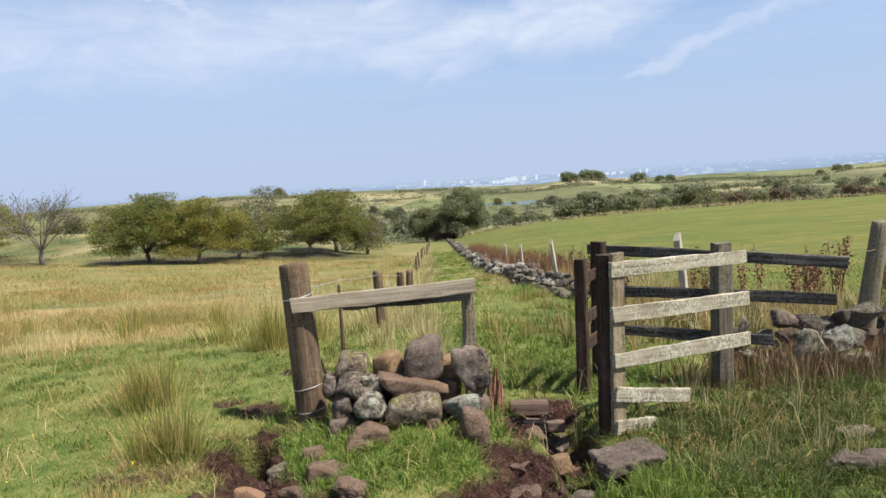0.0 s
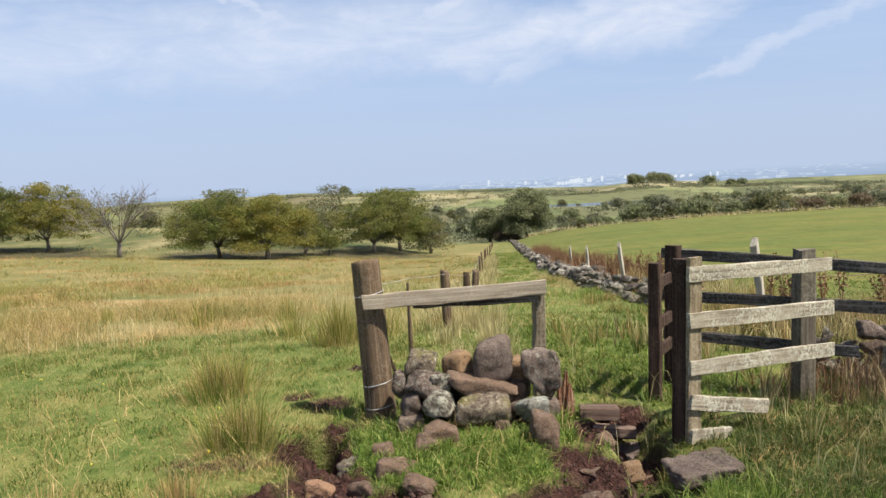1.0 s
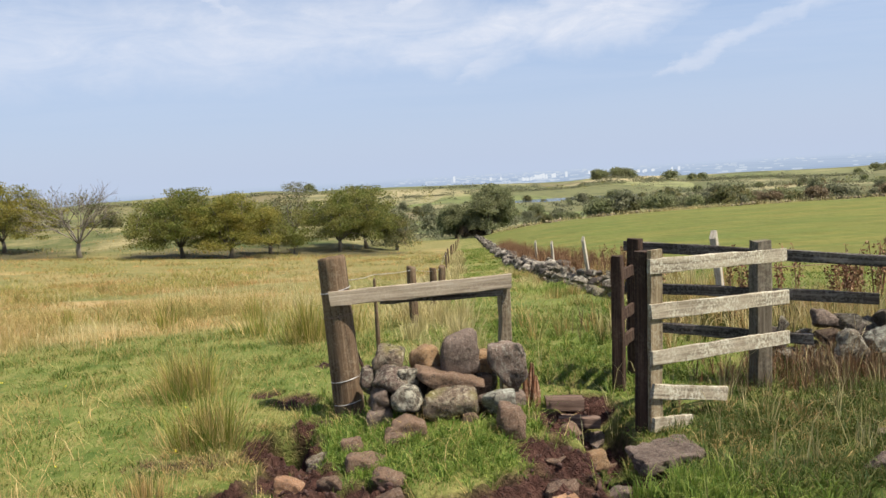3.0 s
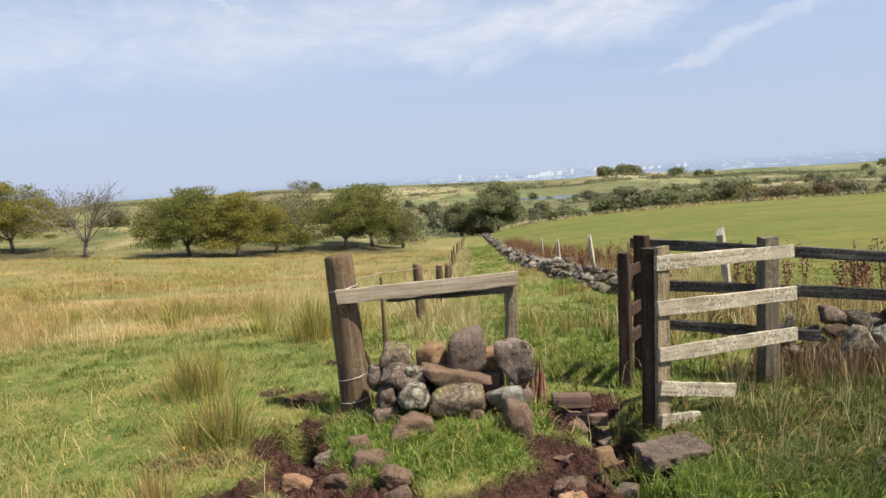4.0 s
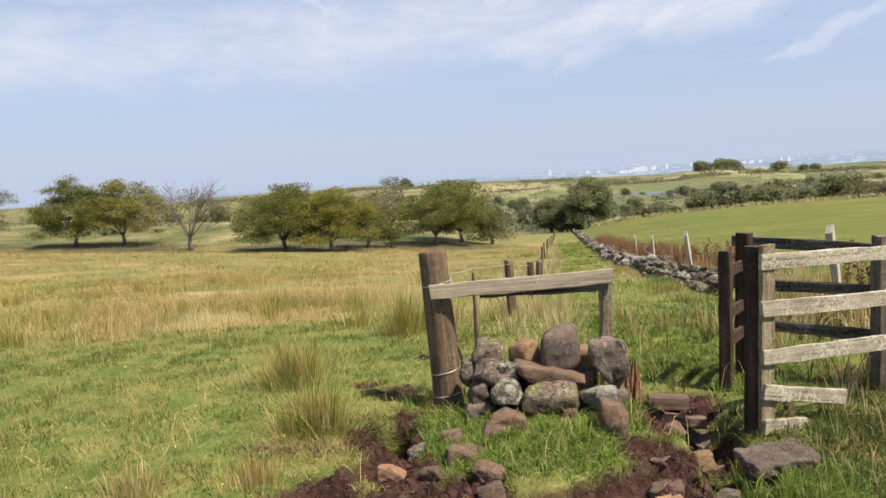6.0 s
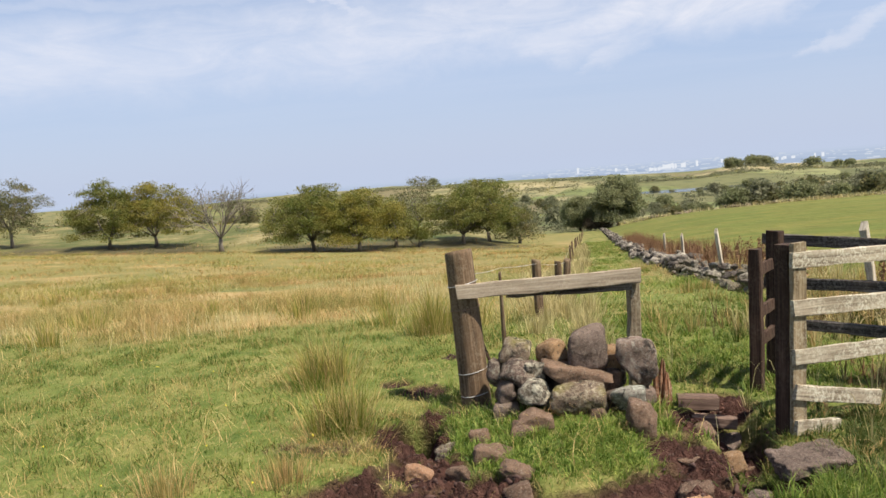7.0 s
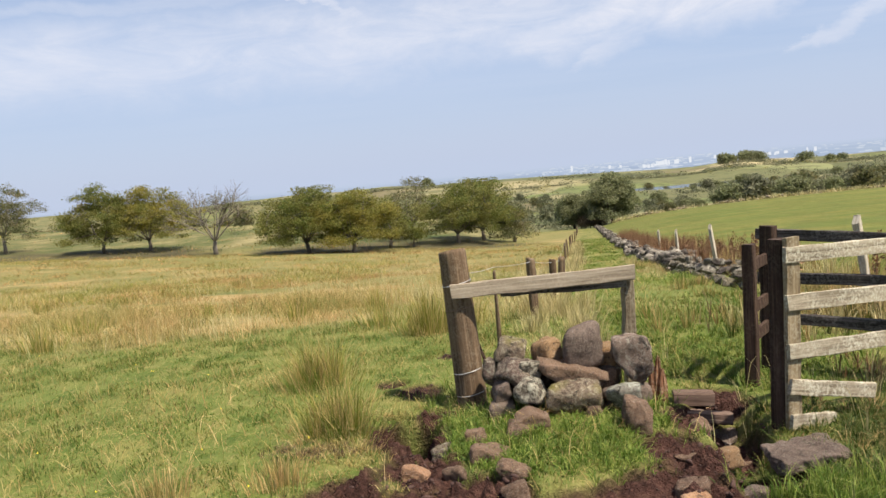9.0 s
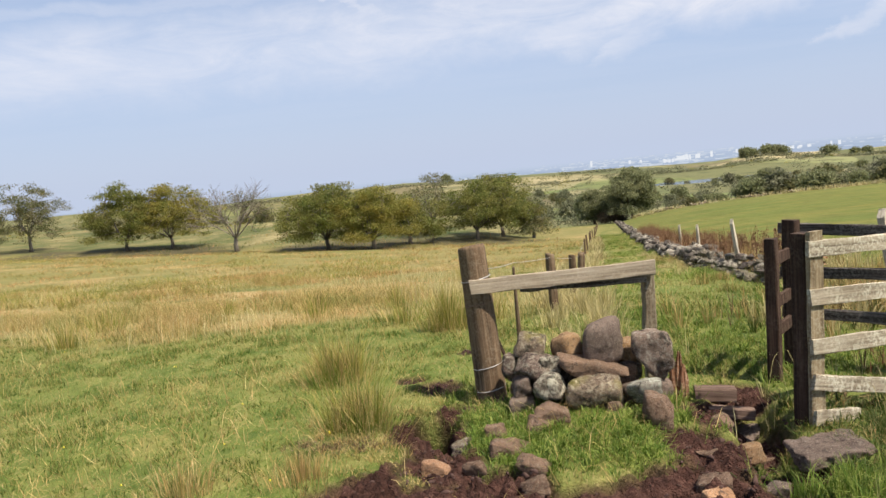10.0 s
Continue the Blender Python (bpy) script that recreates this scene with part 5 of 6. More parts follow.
ROW = "trees along the field edge"
for u, slope, height, width, leaf, seed, label, per_tip, kw in (
        (-0.325, -0.0955, 5.5, 7.6, "green", 2, "dense green hawthorn tree in a pasture", 62, dict(limbs=10, clumps=135, low=0.2)),
        (-0.258, -0.0985, 5.0, 6.9, "yellow", 3, "yellowing hawthorn tree in a pasture", 58, dict(limbs=9, clumps=115, low=0.19)),
        (-0.205, -0.0965, 4.2, 4.6, "green", 4, "small green hawthorn tree in a pasture", 48, dict(limbs=7, clumps=60, low=0.1)),
        (-0.172, -0.0885, 6.0, 5.4, "grey", 5, "thin grey-green tree with showing limbs", 20, dict(limbs=9, clumps=66, clear=0.25, low=0.3)),
        (-0.112, -0.0972, 5.1, 7.6, "green", 16, "spreading green hawthorn tree", 52, dict(limbs=9, clumps=105, low=0.2)),
        (-0.078, -0.0965, 6.0, 8.2, "green", 6, "broad spreading green hawthorn tree", 52, dict(limbs=11, clumps=130, low=0.2)),
        (-0.036, -0.0905, 3.2, 4.2, "grey", 13, "low grey-green hawthorn beside a taller one", 40, dict(limbs=7, clumps=48, low=0.08)),
        (-0.629, -0.0715, 6.0, 7.9, "green", 7, "green spreading hawthorn tree", 56, dict(limbs=9, clumps=130, low=0.2)),
        (-0.558, -0.0730, 6.0, 8.4, "yellow", 8, "yellow-green spreading hawthorn tree", 56, dict(limbs=9, clumps=135, low=0.21)),
        (-0.785, -0.0600, 7.1, 8.0, "grey", 9, "grey-green airy tree on the field edge", 34, dict(limbs=9, clumps=105, clear=0.22, low=0.2)),
        (-0.90, -0.055, 5.4, 6.4, "grey", 10, "grey-green airy tree on the field edge", 34, dict(limbs=9, clumps=90, clear=0.22, low=0.2))):
    d = stand(u, slope - 0.004, 50, 72)
    tree(u * d, d, height * 1.07, width * 1.04, leaf, seed, label, per_tip, 0.36, 0.078, M_BARK_PALE if leaf == "grey" else None, ROW, **kw)
d = stand(-0.460, -0.0895, 50, 72)
tree(-0.460 * d, d, 6.9, 7.0, "grey", 33, "nearly bare grey tree with spreading twigs", 8, 0.2, 0.07, M_BARK_PALE, ROW, True, trunk=0.2)
d = stand(-0.174, -0.1015, 52, 66)
tree(-0.174 * d, d, 2.1, 1.4, "green", 21, "young tree with a pale stem", 34, 0.2, 0.07, M_BARK_PALE, ROW, clear=0.45, limbs=4, trunk=0.06, clumps=14, low=0.5)
tree(0.095 * 132, 132, 8.7, 9.6, "dark", 11, "large dense dark green tree at the end of the track", 76, 0.62, 0.16, None, "", limbs=11, trunk=0.3, clumps=120, low=0.06, flat=0.7)
tree(0.045 * 136, 136, 6.0, 6.8, "dark", 12, "dark green tree beside the track", 76, 0.58, 0.14, None, "", limbs=9, trunk=0.25, clumps=80, low=0.05, flat=0.7)
tree(0.066 * 133, 133, 2.6, 5.0, "rust", 14, "low russet-brown thorn at the end of the track", 50, 0.5, 0.13, None, "", limbs=7, trunk=0.1, clumps=40, low=0.05, flat=0.7)


def bush_parts(seed, leaf, height, width):
    bm, tips = grow(height, width, seed, clear=0.06, limbs=7, trunk=0.09, clumps=42, low=0.05, twigs=0)
    me = bpy.data.meshes.new("stems")
    bm.to_mesh(me)
    bm.free()
    me.materials.append(M_BARK)
    v, q = leaf_cloud(tips, 11, 0.40, 0.22, np.random.RandomState(seed), 0.8)
    v[:, 2] = np.maximum(v[:, 2], 0.02)
    return me, mesh_from("foliage", v, None, [M_LEAF[leaf]], quads=q)


BUSH = []
for i, leaf in enumerate(("dark", "far", "far", "rust", "grey")):
    stems, foliage = bush_parts(60 + i, leaf, 3.4, 4.6)
    b = thing("bush", (300 + 20 * i, 250, land_at(300 + 20 * i, 250)), {"rust": "russet-brown bush on the moor", "grey": "grey-green willow bush on the moor"}.get(leaf, "dark green bush on the moor"), "bush", "bushes beyond the pasture")
    mesh_part("stems", stems, b)
    mesh_part("foliage", foliage, b)
    BUSH.append(b)
r = random.Random(77)


def plant(slope_x, d, k, s):
    x = slope_x * d
    copy_thing(BUSH[k], pose(x, d, land_at(x, d) - 0.1, 0, 0, r.uniform(0, 360)) @ Matrix.Diagonal((s, s, s * r.uniform(0.8, 1.05), 1)))


for i in range(26):                         # along the far edge of the pasture
    f = i / 25
    sx = 0.14 + 0.3 * f + r.uniform(-.01, .01)
    plant(sx, (136 + r.uniform(0, 14)) / (1 + 0.28 * sx), r.choice((0, 1, 2, 4)), 0.5 + 0.8 * r.random() ** 1.7)
for i in range(30):
    sx = 0.28 + 0.62 * i / 29 + r.uniform(-.01, .01)
    plant(sx, (134 + r.uniform(2, 40)) / (1 + 0.28 * sx), r.choice((0, 1, 2, 3, 3, 4)), 0.5 + 0.8 * r.random() ** 1.7)
for i in range(85):                         # scrub on the slopes beyond
    plant(r.uniform(-0.1, 0.85), r.uniform(190, 460), r.choice((0, 0, 1, 2, 4)), r.uniform(0.7, 1.5))
for i in range(46):                         # trees and thickets in the valley beyond the track
    plant(r.uniform(-0.16, 0.13), r.uniform(165, 430), r.choice((1, 1, 2, 2, 4)), r.uniform(0.9, 2.1))
for i in range(26):
    plant(r.uniform(-0.75, -0.03), r.uniform(95, 240), r.choice((0, 1, 1, 4)), r.uniform(0.5, 0.9))
for i in range(12):                         # clump on the knoll and single trees on the skyline
    plant(0.25 + r.uniform(-0.012, 0.035), 640 + r.uniform(-8, 8), 0, r.uniform(1.6, 3.0))
for sx, d, s in ((-0.148, 640, 2.2), (-0.14, 640, 1.0), (0.34, 640, 3.0), (0.385, 630, 2.0), (0.37, 640, 1.9), (0.60, 620, 1.6), (0.625, 620, 2.0), (0.64, 620, 1.8)):
    plant(sx, d, 0, s)

# low scrub, too thick to count, over the slopes beyond the fields
def scrub(name, leaf, seed, count, lo, hi, y0, y1, label, per=24, thin=0.2):
    rs = np.random.RandomState(seed)
    yy = np.sqrt(y0 * y0 + (y1 * y1 - y0 * y0) * rs.rand(count))
    xx = rs.uniform(lo, hi, count) * yy
    keep = (yy + 0.28 * np.maximum(xx, 0) > 140) | ((xx < -6) & (yy > 80))
    keep &= wavy(xx, yy, 0.05, seed) + 0.5 * wavy(xx, yy, 0.16, seed + 1) > thin
    keep &= np.hypot((xx - 78) / 64, (yy - 465) / 44) > 1
    xx, yy = xx[keep], yy[keep]
    k = rs.uniform(0.6, 1.4, len(xx)) * (0.6 + yy / 500)
    c = np.stack([xx, yy, land(xx, yy) + 0.45 * k], 1)
    n = len(c) * per
    kk = np.repeat(k, per)[:, None]
    p = np.repeat(c, per, axis=0) + rs.normal(size=(n, 3)) * np.array([0.9, 0.9, 0.42]) * kk
    a = rs.normal(size=(n, 3))
    a /= np.linalg.norm(a, axis=1)[:, None]
    q = np.cross(a, rs.normal(size=(n, 3)))
    q /= np.linalg.norm(q, axis=1)[:, None]
    a, q = a * 0.24 * kk, q * 0.17 * kk
    v = np.stack([p - a, p - q, p + a, p + q], 1).reshape(-1, 3)
    return tagged(new(name, mesh_from(name, v, None, [M_LEAF[leaf]], quads=np.arange(n * 4).reshape(-1, 4))), label, "scrub", kind="stuff")


scrub("scrub", "far", 1, 800, 0.25, 0.95, 195, 600, "dark scrub on the slopes beyond the pasture", thin=0.4)
scrub("scrub", "far", 2, 2200, -0.25, 0.6, 140, 620, "green scrub in the valley")
scrub("scrub", "rust", 3, 1000, 0.3, 0.95, 150, 480, "russet heather and bracken")
scrub("scrub", "grey", 4, 900, -0.95, 0.2, 80, 620, "grey-green gorse and rushes on the hillside")
scrub("scrub", "yellow", 5, 500, -0.95, 0.9, 90, 620, "yellowing bracken on the hillside")

# hedgerows across the lower fields
def hedge(x0, y0, x1, y1, high, seed):
    rs = np.random.RandomState(seed)
    n = int(math.hypot(x1 - x0, y1 - y0) / 0.55)
    f = np.linspace(0, 1, n)
    gap = wavy(f * 60, f * 0, 0.5, seed) > -0.45
    xx, yy = (x0 + (x1 - x0) * f + rs.normal(0, 0.5, n))[gap], (y0 + (y1 - y0) * f + rs.normal(0, 0.5, n))[gap]
    k = rs.uniform(0.4, 1.0, len(xx)) * high * (0.75 + 0.35 * wavy(xx, yy, 0.12, seed + 3))
    per = 16
    c = np.repeat(np.stack([xx, yy, land(xx, yy) + 0.5 * k], 1), per, axis=0)
    kk = np.repeat(k, per)[:, None]
    m = len(c)
    p = c + rs.normal(size=(m, 3)) * np.array([0.45, 0.45, 0.26]) * kk
    a = rs.normal(size=(m, 3))
    a /= np.linalg.norm(a, axis=1)[:, None]
    q = np.cross(a, rs.normal(size=(m, 3)))
    q /= np.linalg.norm(q, axis=1)[:, None]
    a, q = a * 0.16 * kk, q * 0.12 * kk
    v = np.stack([p - a, p - q, p + a, p + q], 1).reshape(-1, 3)
    tagged(new("hedge", mesh_from("hedge", v, None, [M_LEAF["far"]], quads=np.arange(m * 4).reshape(-1, 4))), "uneven hedgerow between distant fields", "hedge", "hedgerows", "stuff")


for i, (x0, y0, x1, y1, hh) in enumerate(((-160, 300, 30, 290, 2.6), (-20, 205, 14, 150, 2.4), (-200, 430, 20, 400, 3.2), (-60, 520, 150, 540, 3.6), (-260, 560, 60, 610, 3.6), (100, 420, 330, 400, 3.6),
                                         (60, 330, 240, 330, 3.0), (120, 560, 330, 540, 4.0), (-14, 128, 8, 134, 1.8), (160, 620, 420, 600, 4.0), (20, 240, 120, 225, 2.4), (-120, 150, -12, 132, 1.6), (-180, 220, -30, 200, 2.0))):
    hedge(x0, y0, x1, y1, hh, 900 + i)

# reservoir
LAKE_Z = float(np.percentile(land(78 + 60 * np.cos(np.linspace(0, 6.28, 80)), 448 + 24 * np.sin(np.linspace(0, 6.28, 80))), 25)) - 0.15
lake_me_pts = [(78 + 60 * math.cos(a) * (1 + .12 * math.sin(3 * a)), 448 + 19 * math.sin(a)) for a in np.linspace(0, 2 * math.pi, 40, endpoint=False)]
bm = bmesh.new()
bm.faces.new([bm.verts.new((x, y, LAKE_Z)) for x, y in lake_me_pts])
water, nt, surf, _ = start_material("water")
surf.inputs["Base Color"].default_value = (0.05, 0.07, 0.09, 1)
surf.inputs["Roughness"].default_value = 0.12
bump(nt, surf, noise_tex(nt, nt.nodes.new("ShaderNodeNewGeometry").outputs["Position"], 0.6, 3.0), 0.3, 0.05)
tagged(part("water", bm, water), "still pale reservoir between low hills", "water", kind="structure")

# power line mast on the far skyline
mast = thing("pylon", (-0.66 * 900, 900, -26), "faint lattice power pylon on the far skyline", "pylon")
# steel drawn as a faint glow, with the haze put into its colour
M_MAST = glow_material("hazy_steel", (0.20, 0.25, 0.33))
for sx, sy in ((-1, -1), (1, -1), (1, 1), (-1, 1)):
    bm = bmesh.new()
    add_tube(bm, [(sx * 3, sy * 3, -20), (sx * 1.0, sy * 1.0, 26), (0, 0, 46)], [0.28, 0.22, 0.16], 4)
    part("leg", bm, M_MAST, mast)
for z, half in ((30, 7), (36, 5.5), (41, 4.5)):
    bm = bmesh.new()
    add_tube(bm, [(-half, 0, z), (0, 0, z + 1.0), (half, 0, z)], [0.12, 0.3, 0.12], 4)
    part("crossarm", bm, M_MAST, mast)

# ---- grass ----
def grass(name, x, y, h, w, lean, mat, seed, label, segs=2, z=None, heading=None):
    rng = np.random.RandomState(seed)
    zz = land(x, y) - 0.01 if z is None else z
    v, t = blades(np.stack([x, y, zz], 1), h, w, lean, rng, segs, heading=heading)
    return tagged(new(name, mesh_from(name, v, t, [mat])), label, "grass", kind="stuff")


rng = np.random.RandomState(3)
M_PAST = blade_material("pasture_blades", [(0.0, (0.1, 0.165, 0.03)), (0.6, (0.165, 0.215, 0.046)), (1.0, (0.26, 0.26, 0.08))], mottle=0.6, mottle_size=0.5)
M_STALK = blade_material("dead_stalks", [(0.0, (0.09, 0.05, 0.032)), (0.6, (0.17, 0.115, 0.07)), (1.0, (0.32, 0.25, 0.15))], 0.15)


def wedge(n, y0, y1, lo=-0.95, hi=0.95):
    """Even cover of the ground in a wedge opening away from the gate."""
    u = rng.random(n)
    y = np.sqrt(y0 * y0 + (y1 * y1 - y0 * y0) * u)
    return (lo + (hi - lo) * rng.random(n)) * y, y


def zone_straw(x, y):
    e = wavy(x, y, 0.8, 21) + 0.6 * wavy(x, y, 2.6, 22)
    return (1 - smooth(x - fence_x(y) + 0.25 * e, -0.3, 0.3)) * smooth(y + 1.5 * e + 0.25 * x, 6.4, 8.8)


x, y = wedge(285000, 3.2, 9.4, -0.95, 0.72)
keep = (rng.random(len(x)) > mud_amount(x, y) * 1.05) & (rng.random(len(x)) > zone_straw(x, y)) & (x < wall_x(y) + 2)
keep &= rng.random(len(x)) < 0.55 + 0.45 * smooth(wavy(x, y, 9.0, 52) + 0.6 * wavy(x, y, 2.4, 53), -0.35, 0.3)
x, y = x[keep], y[keep]
n = len(x)
tuft = smooth(wavy(x, y, 11.0, 51) + 0.5 * wavy(x, y, 23.0, 54), -0.3, 0.6)
grass("turf", x, y, (rng.gamma(3.0, 0.008, n) + 0.008) * (0.5 + 1.0 * tuft), rng.uniform(0.003, 0.0065, n), rng.uniform(0.2, 1.25, n), M_TURF, 1, "short green grazed turf")
x, y = wedge(36000, 2.8, 9.0, -0.95, 0.2)
keep = (mud_amount(x, y) < 0.6) & (rng.random(len(x)) < 0.12 + 0.88 * smooth(wavy(x, y, 3.0, 55), -0.3, 0.5))
x, y = x[keep], y[keep]
n = len(x)
grass("dry_stalks", x, y, 0.02 + 0.2 * rng.random(n) ** 3, rng.uniform(0.002, 0.004, n), rng.uniform(0.2, 1.9, n), M_STRAW, 3, "dry straw stalks among the turf")
x, y = wedge(30000, 1.0, 2.9, -1.3, 1.3)
n = len(x)
grass("turf", x, y, rng.gamma(3.0, 0.009, n) + 0.01, rng.uniform(0.004, 0.008, n), rng.uniform(0.3, 2.0, n), M_TURF, 4, "short green grazed turf", 1)
x, y = wedge(170000, 9.0, 64, -0.02, 0.28)
keep = (x > fence_x(y)) & (x < wall_x(y))
x, y = x[keep], y[keep]
n = len(x)
h = (rng.gamma(4.0, 0.014, n) + 0.02) * (0.5 + smooth(wavy(x, y, 2.0, 57), -0.4, 0.5))
w, lie = rng.uniform(0.006, 0.016, n) * (0.6 + y / 40), rng.uniform(0.4, 1.6, n)
dry = rng.random(n) < 0.12 + 0.5 * smooth(wavy(x, y, 1.1, 58), -0.2, 0.6)
grass("turf", x[~dry], y[~dry], h[~dry], w[~dry], lie[~dry], M_LUSH, 2, "rough green grass along the track", 1)
grass("dry_turf", x[dry], y[dry], h[dry], w[dry], lie[dry], M_STRAW, 7, "withered straw-coloured grass along the track", 1)
# straw-coloured field grass
for k, (num, y0, y1, hh, ww) in enumerate(((110000, 5.5, 14, 0.30, 0.0045), (70000, 13, 34, 0.19, 0.010), (44000, 32, 62, 0.2, 0.026))):
    x, y = wedge(num, y0, y1, -0.95, 0.08)
    clump = smooth(wavy(x, y, 2.2, 41) + 0.7 * wavy(x, y, 0.7, 42), -0.5, 0.5)
    keep = rng.random(len(x)) < zone_straw(x, y) * (0.15 + 0.85 * clump)
    x, y, clump = x[keep], y[keep], clump[keep]
    n = len(x)
    grass("field_grass", x, y, hh * (0.3 + 0.85 * clump) * rng.uniform(0.5, 1.25, n), ww * rng.uniform(0.6, 1.3, n), rng.uniform(0.2, 1.5, n), M_STRAW if k == 0 else M_FIELD, 10 + k, "tall dry straw-coloured field grass", 2 if k == 0 else 1)


def tussock(cx, cy, radius, tall, num, mat, seed, name="rush_tussock", label="clump of green and straw rushes", width=0.004, out=0.55):
    r2 = np.random.RandomState(seed)
    a, d = r2.uniform(0, 2 * np.pi, num), np.abs(r2.normal(0, 0.45, num)) * radius
    bx, by = d * np.cos(a), d * np.sin(a)
    h = tall * r2.uniform(0.45, 1.05, num) * (1 - 0.25 * np.clip(d / radius, 0, 1))
    lean_amt = np.clip(d / radius, 0, 1.2) * out + r2.uniform(0, 0.18, num)
    dirx = np.cos(a + r2.normal(0, 0.6, num))
    diry = np.sin(a + r2.normal(0, 0.6, num))
    base = np.stack([bx, by, np.full(num, -0.02)], 1)
    bend = np.stack([dirx, diry, np.zeros(num)], 1) * (lean_amt * h)[:, None]
    fa = r2.uniform(0, 6.28, num)
    w = np.stack([np.cos(fa), np.sin(fa), np.zeros(num)], 1) * (width * 0.5 * r2.uniform(0.7, 1.3, num))[:, None]
    upv = np.array([0, 0, 1.0])
    mid = base + upv * (h * 0.6)[:, None] + bend * 0.4
    tip = base + upv * (h * (1 - 0.3 * lean_amt))[:, None] + bend
    v = np.stack([base - w, base + w, mid - w * .8, mid + w * .8, tip], 1).reshape(-1, 3)
    t = (np.arange(num)[:, None, None] * 5 + np.array([[0, 1, 3], [0, 3, 2], [2, 3, 4]])).reshape(-1, 3)
    ob = new(name, mesh_from(name, v, t, [mat]))
    ob.location = (cx, cy, land_at(cx, cy))
    return tagged(ob, label, "grass", "tussocks in the pasture", "stuff")


r = random.Random(12)
for cx, cy, num in ((-1.37, 4.46, 7), (-1.88, 5.55, 9)):
    for k in range(num):                    # each rush is several crowns grown together
        ox, oy = r.gauss(0, 0.10), r.gauss(0, 0.09)
        tussock(cx + ox, cy + oy, r.uniform(0.13, 0.22), r.uniform(0.3, 0.6), 95, M_RUSH, 300 + k + 20 * num, out=r.uniform(0.6, 1.2), width=0.0035)
    tussock(cx, cy, 0.4, 0.5, 190, M_STRAW, 340 + num, out=1.1, width=0.003)
    tussock(cx, cy - 0.05, 0.3, 0.22, 420, M_LUSH, 350 + num, out=1.2)
tussock(-1.25, 7.6, 0.38, 0.62, 800, M_RUSH, 3)
tussock(-0.95, 8.0, 0.3, 0.6, 600, M_RUSH, 4)
tussock(-1.5, 3.7, 0.3, 0.22, 300, M_STRAW, 5, label="low dry grass clump")
tussock(-2.1, 3.5, 0.3, 0.25, 250, M_STRAW, 6, label="low dry grass clump")
r = random.Random(31)
for i in range(22):
    y = r.uniform(7.8, 26)
    x = r.uniform(-0.85, 0.0) * y
    if x < fence_x(y) - 0.4:
        tussock(x, y, r.uniform(0.25, 0.5), r.uniform(0.3, 0.46), 200, r.choice((M_RUSH, M_RUSH, M_STRAW, M_FIELD)), 40 + i, width=0.006, out=0.8)
for i in range(15):                         # bleached tall grass under the fence
    y = r.uniform(5.9, 9.0)
    tussock(fence_x(y) + r.uniform(0.15, 1.0), y, 0.22, r.uniform(0.24, 0.44), 210, M_PALE, 90 + i, "pale_grass", "tall bleached grass under the fence", 0.005)
for i in range(40):
    y = 9 + 50 * r.random() ** 1.6
    tussock(fence_x(y) + r.uniform(-0.1, 0.6), y, 0.32, r.uniform(0.4, 0.62), 150, M_PALE, 120 + i, "pale_grass", "tall bleached grass under the fence", 0.006 + y * 0.0004)
for i in range(24):
    y = r.uniform(8, 30)
    tussock(wall_x(y) - r.uniform(0.45, 1.0), y, 0.26, r.uniform(0.16, 0.3), 150, r.choice((M_PALE, M_STRAW, M_LUSH)), 150 + i, "verge_grass", "rough grass at the foot of the wall", 0.006, 0.9)

for i in range(34):                         # bleached grass behind the wall
    y = 8.5 + 24 * r.random() ** 1.3
    tussock(wall_x(y) + r.uniform(0.3, 1.2), y, 0.3, r.uniform(0.4, 0.7), 160, r.choice((M_PALE, M_STRAW)), 480 + i, "pale_grass", "tall bleached grass behind the ruined wall", 0.004 + y * 0.0004, 0.5)
for i in range(70):                         # rough clumps on the track
    y = 7.5 + 40 * r.random() ** 1.5
    w = r.random()
    tussock(fence_x(y) * (1 - w) + wall_x(y) * w, y, r.uniform(0.14, 0.3), r.uniform(0.08, 0.19), 110, r.choice((M_STRAW, M_RUSH, M_LUSH, M_LUSH)), 400 + i, "track_grass", "rough clump of grass on the track", 0.004 + y * 0.0004, 1.0)
# long grass round the heap, stile and broken wall
def patch(cx, cy, rx, ry, num, tall, mat, seed, width=0.005, label="long green grass", lean_to=0.9, per=22):
    """Tufted grass: blades that fan out of many small crowns."""
    r2 = np.random.RandomState(seed)
    m = max(1, num // per)
    ox, oy = cx + np.clip(r2.normal(0, 0.5, m), -1.1, 1.1) * rx, cy + np.clip(r2.normal(0, 0.5, m), -1.1, 1.1) * ry
    vigour = r2.uniform(0.45, 1.15, m)
    a, d = r2.uniform(0, 2 * np.pi, (m, per)), np.abs(r2.normal(0, 0.028, (m, per))) * vigour[:, None]
    x, y = (ox[:, None] + d * np.cos(a)).ravel(), (oy[:, None] + d * np.sin(a)).ravel()
    h = (tall * vigour[:, None] * r2.uniform(0.45, 1.1, (m, per))).ravel()
    head = (a + r2.normal(0, 0.5, (m, per))).ravel()
    ln = (lean_to * np.clip(d / 0.05 + r2.uniform(-0.2, 0.35, (m, per)), 0.08, 1.1)).ravel()
    k = r2.random(len(x)) > mud_amount(x, y)
    return grass("long_grass", x[k], y[k], h[k], width * r2.uniform(0.6, 1.2, k.sum()), ln[k], mat, seed, label, heading=head[k])


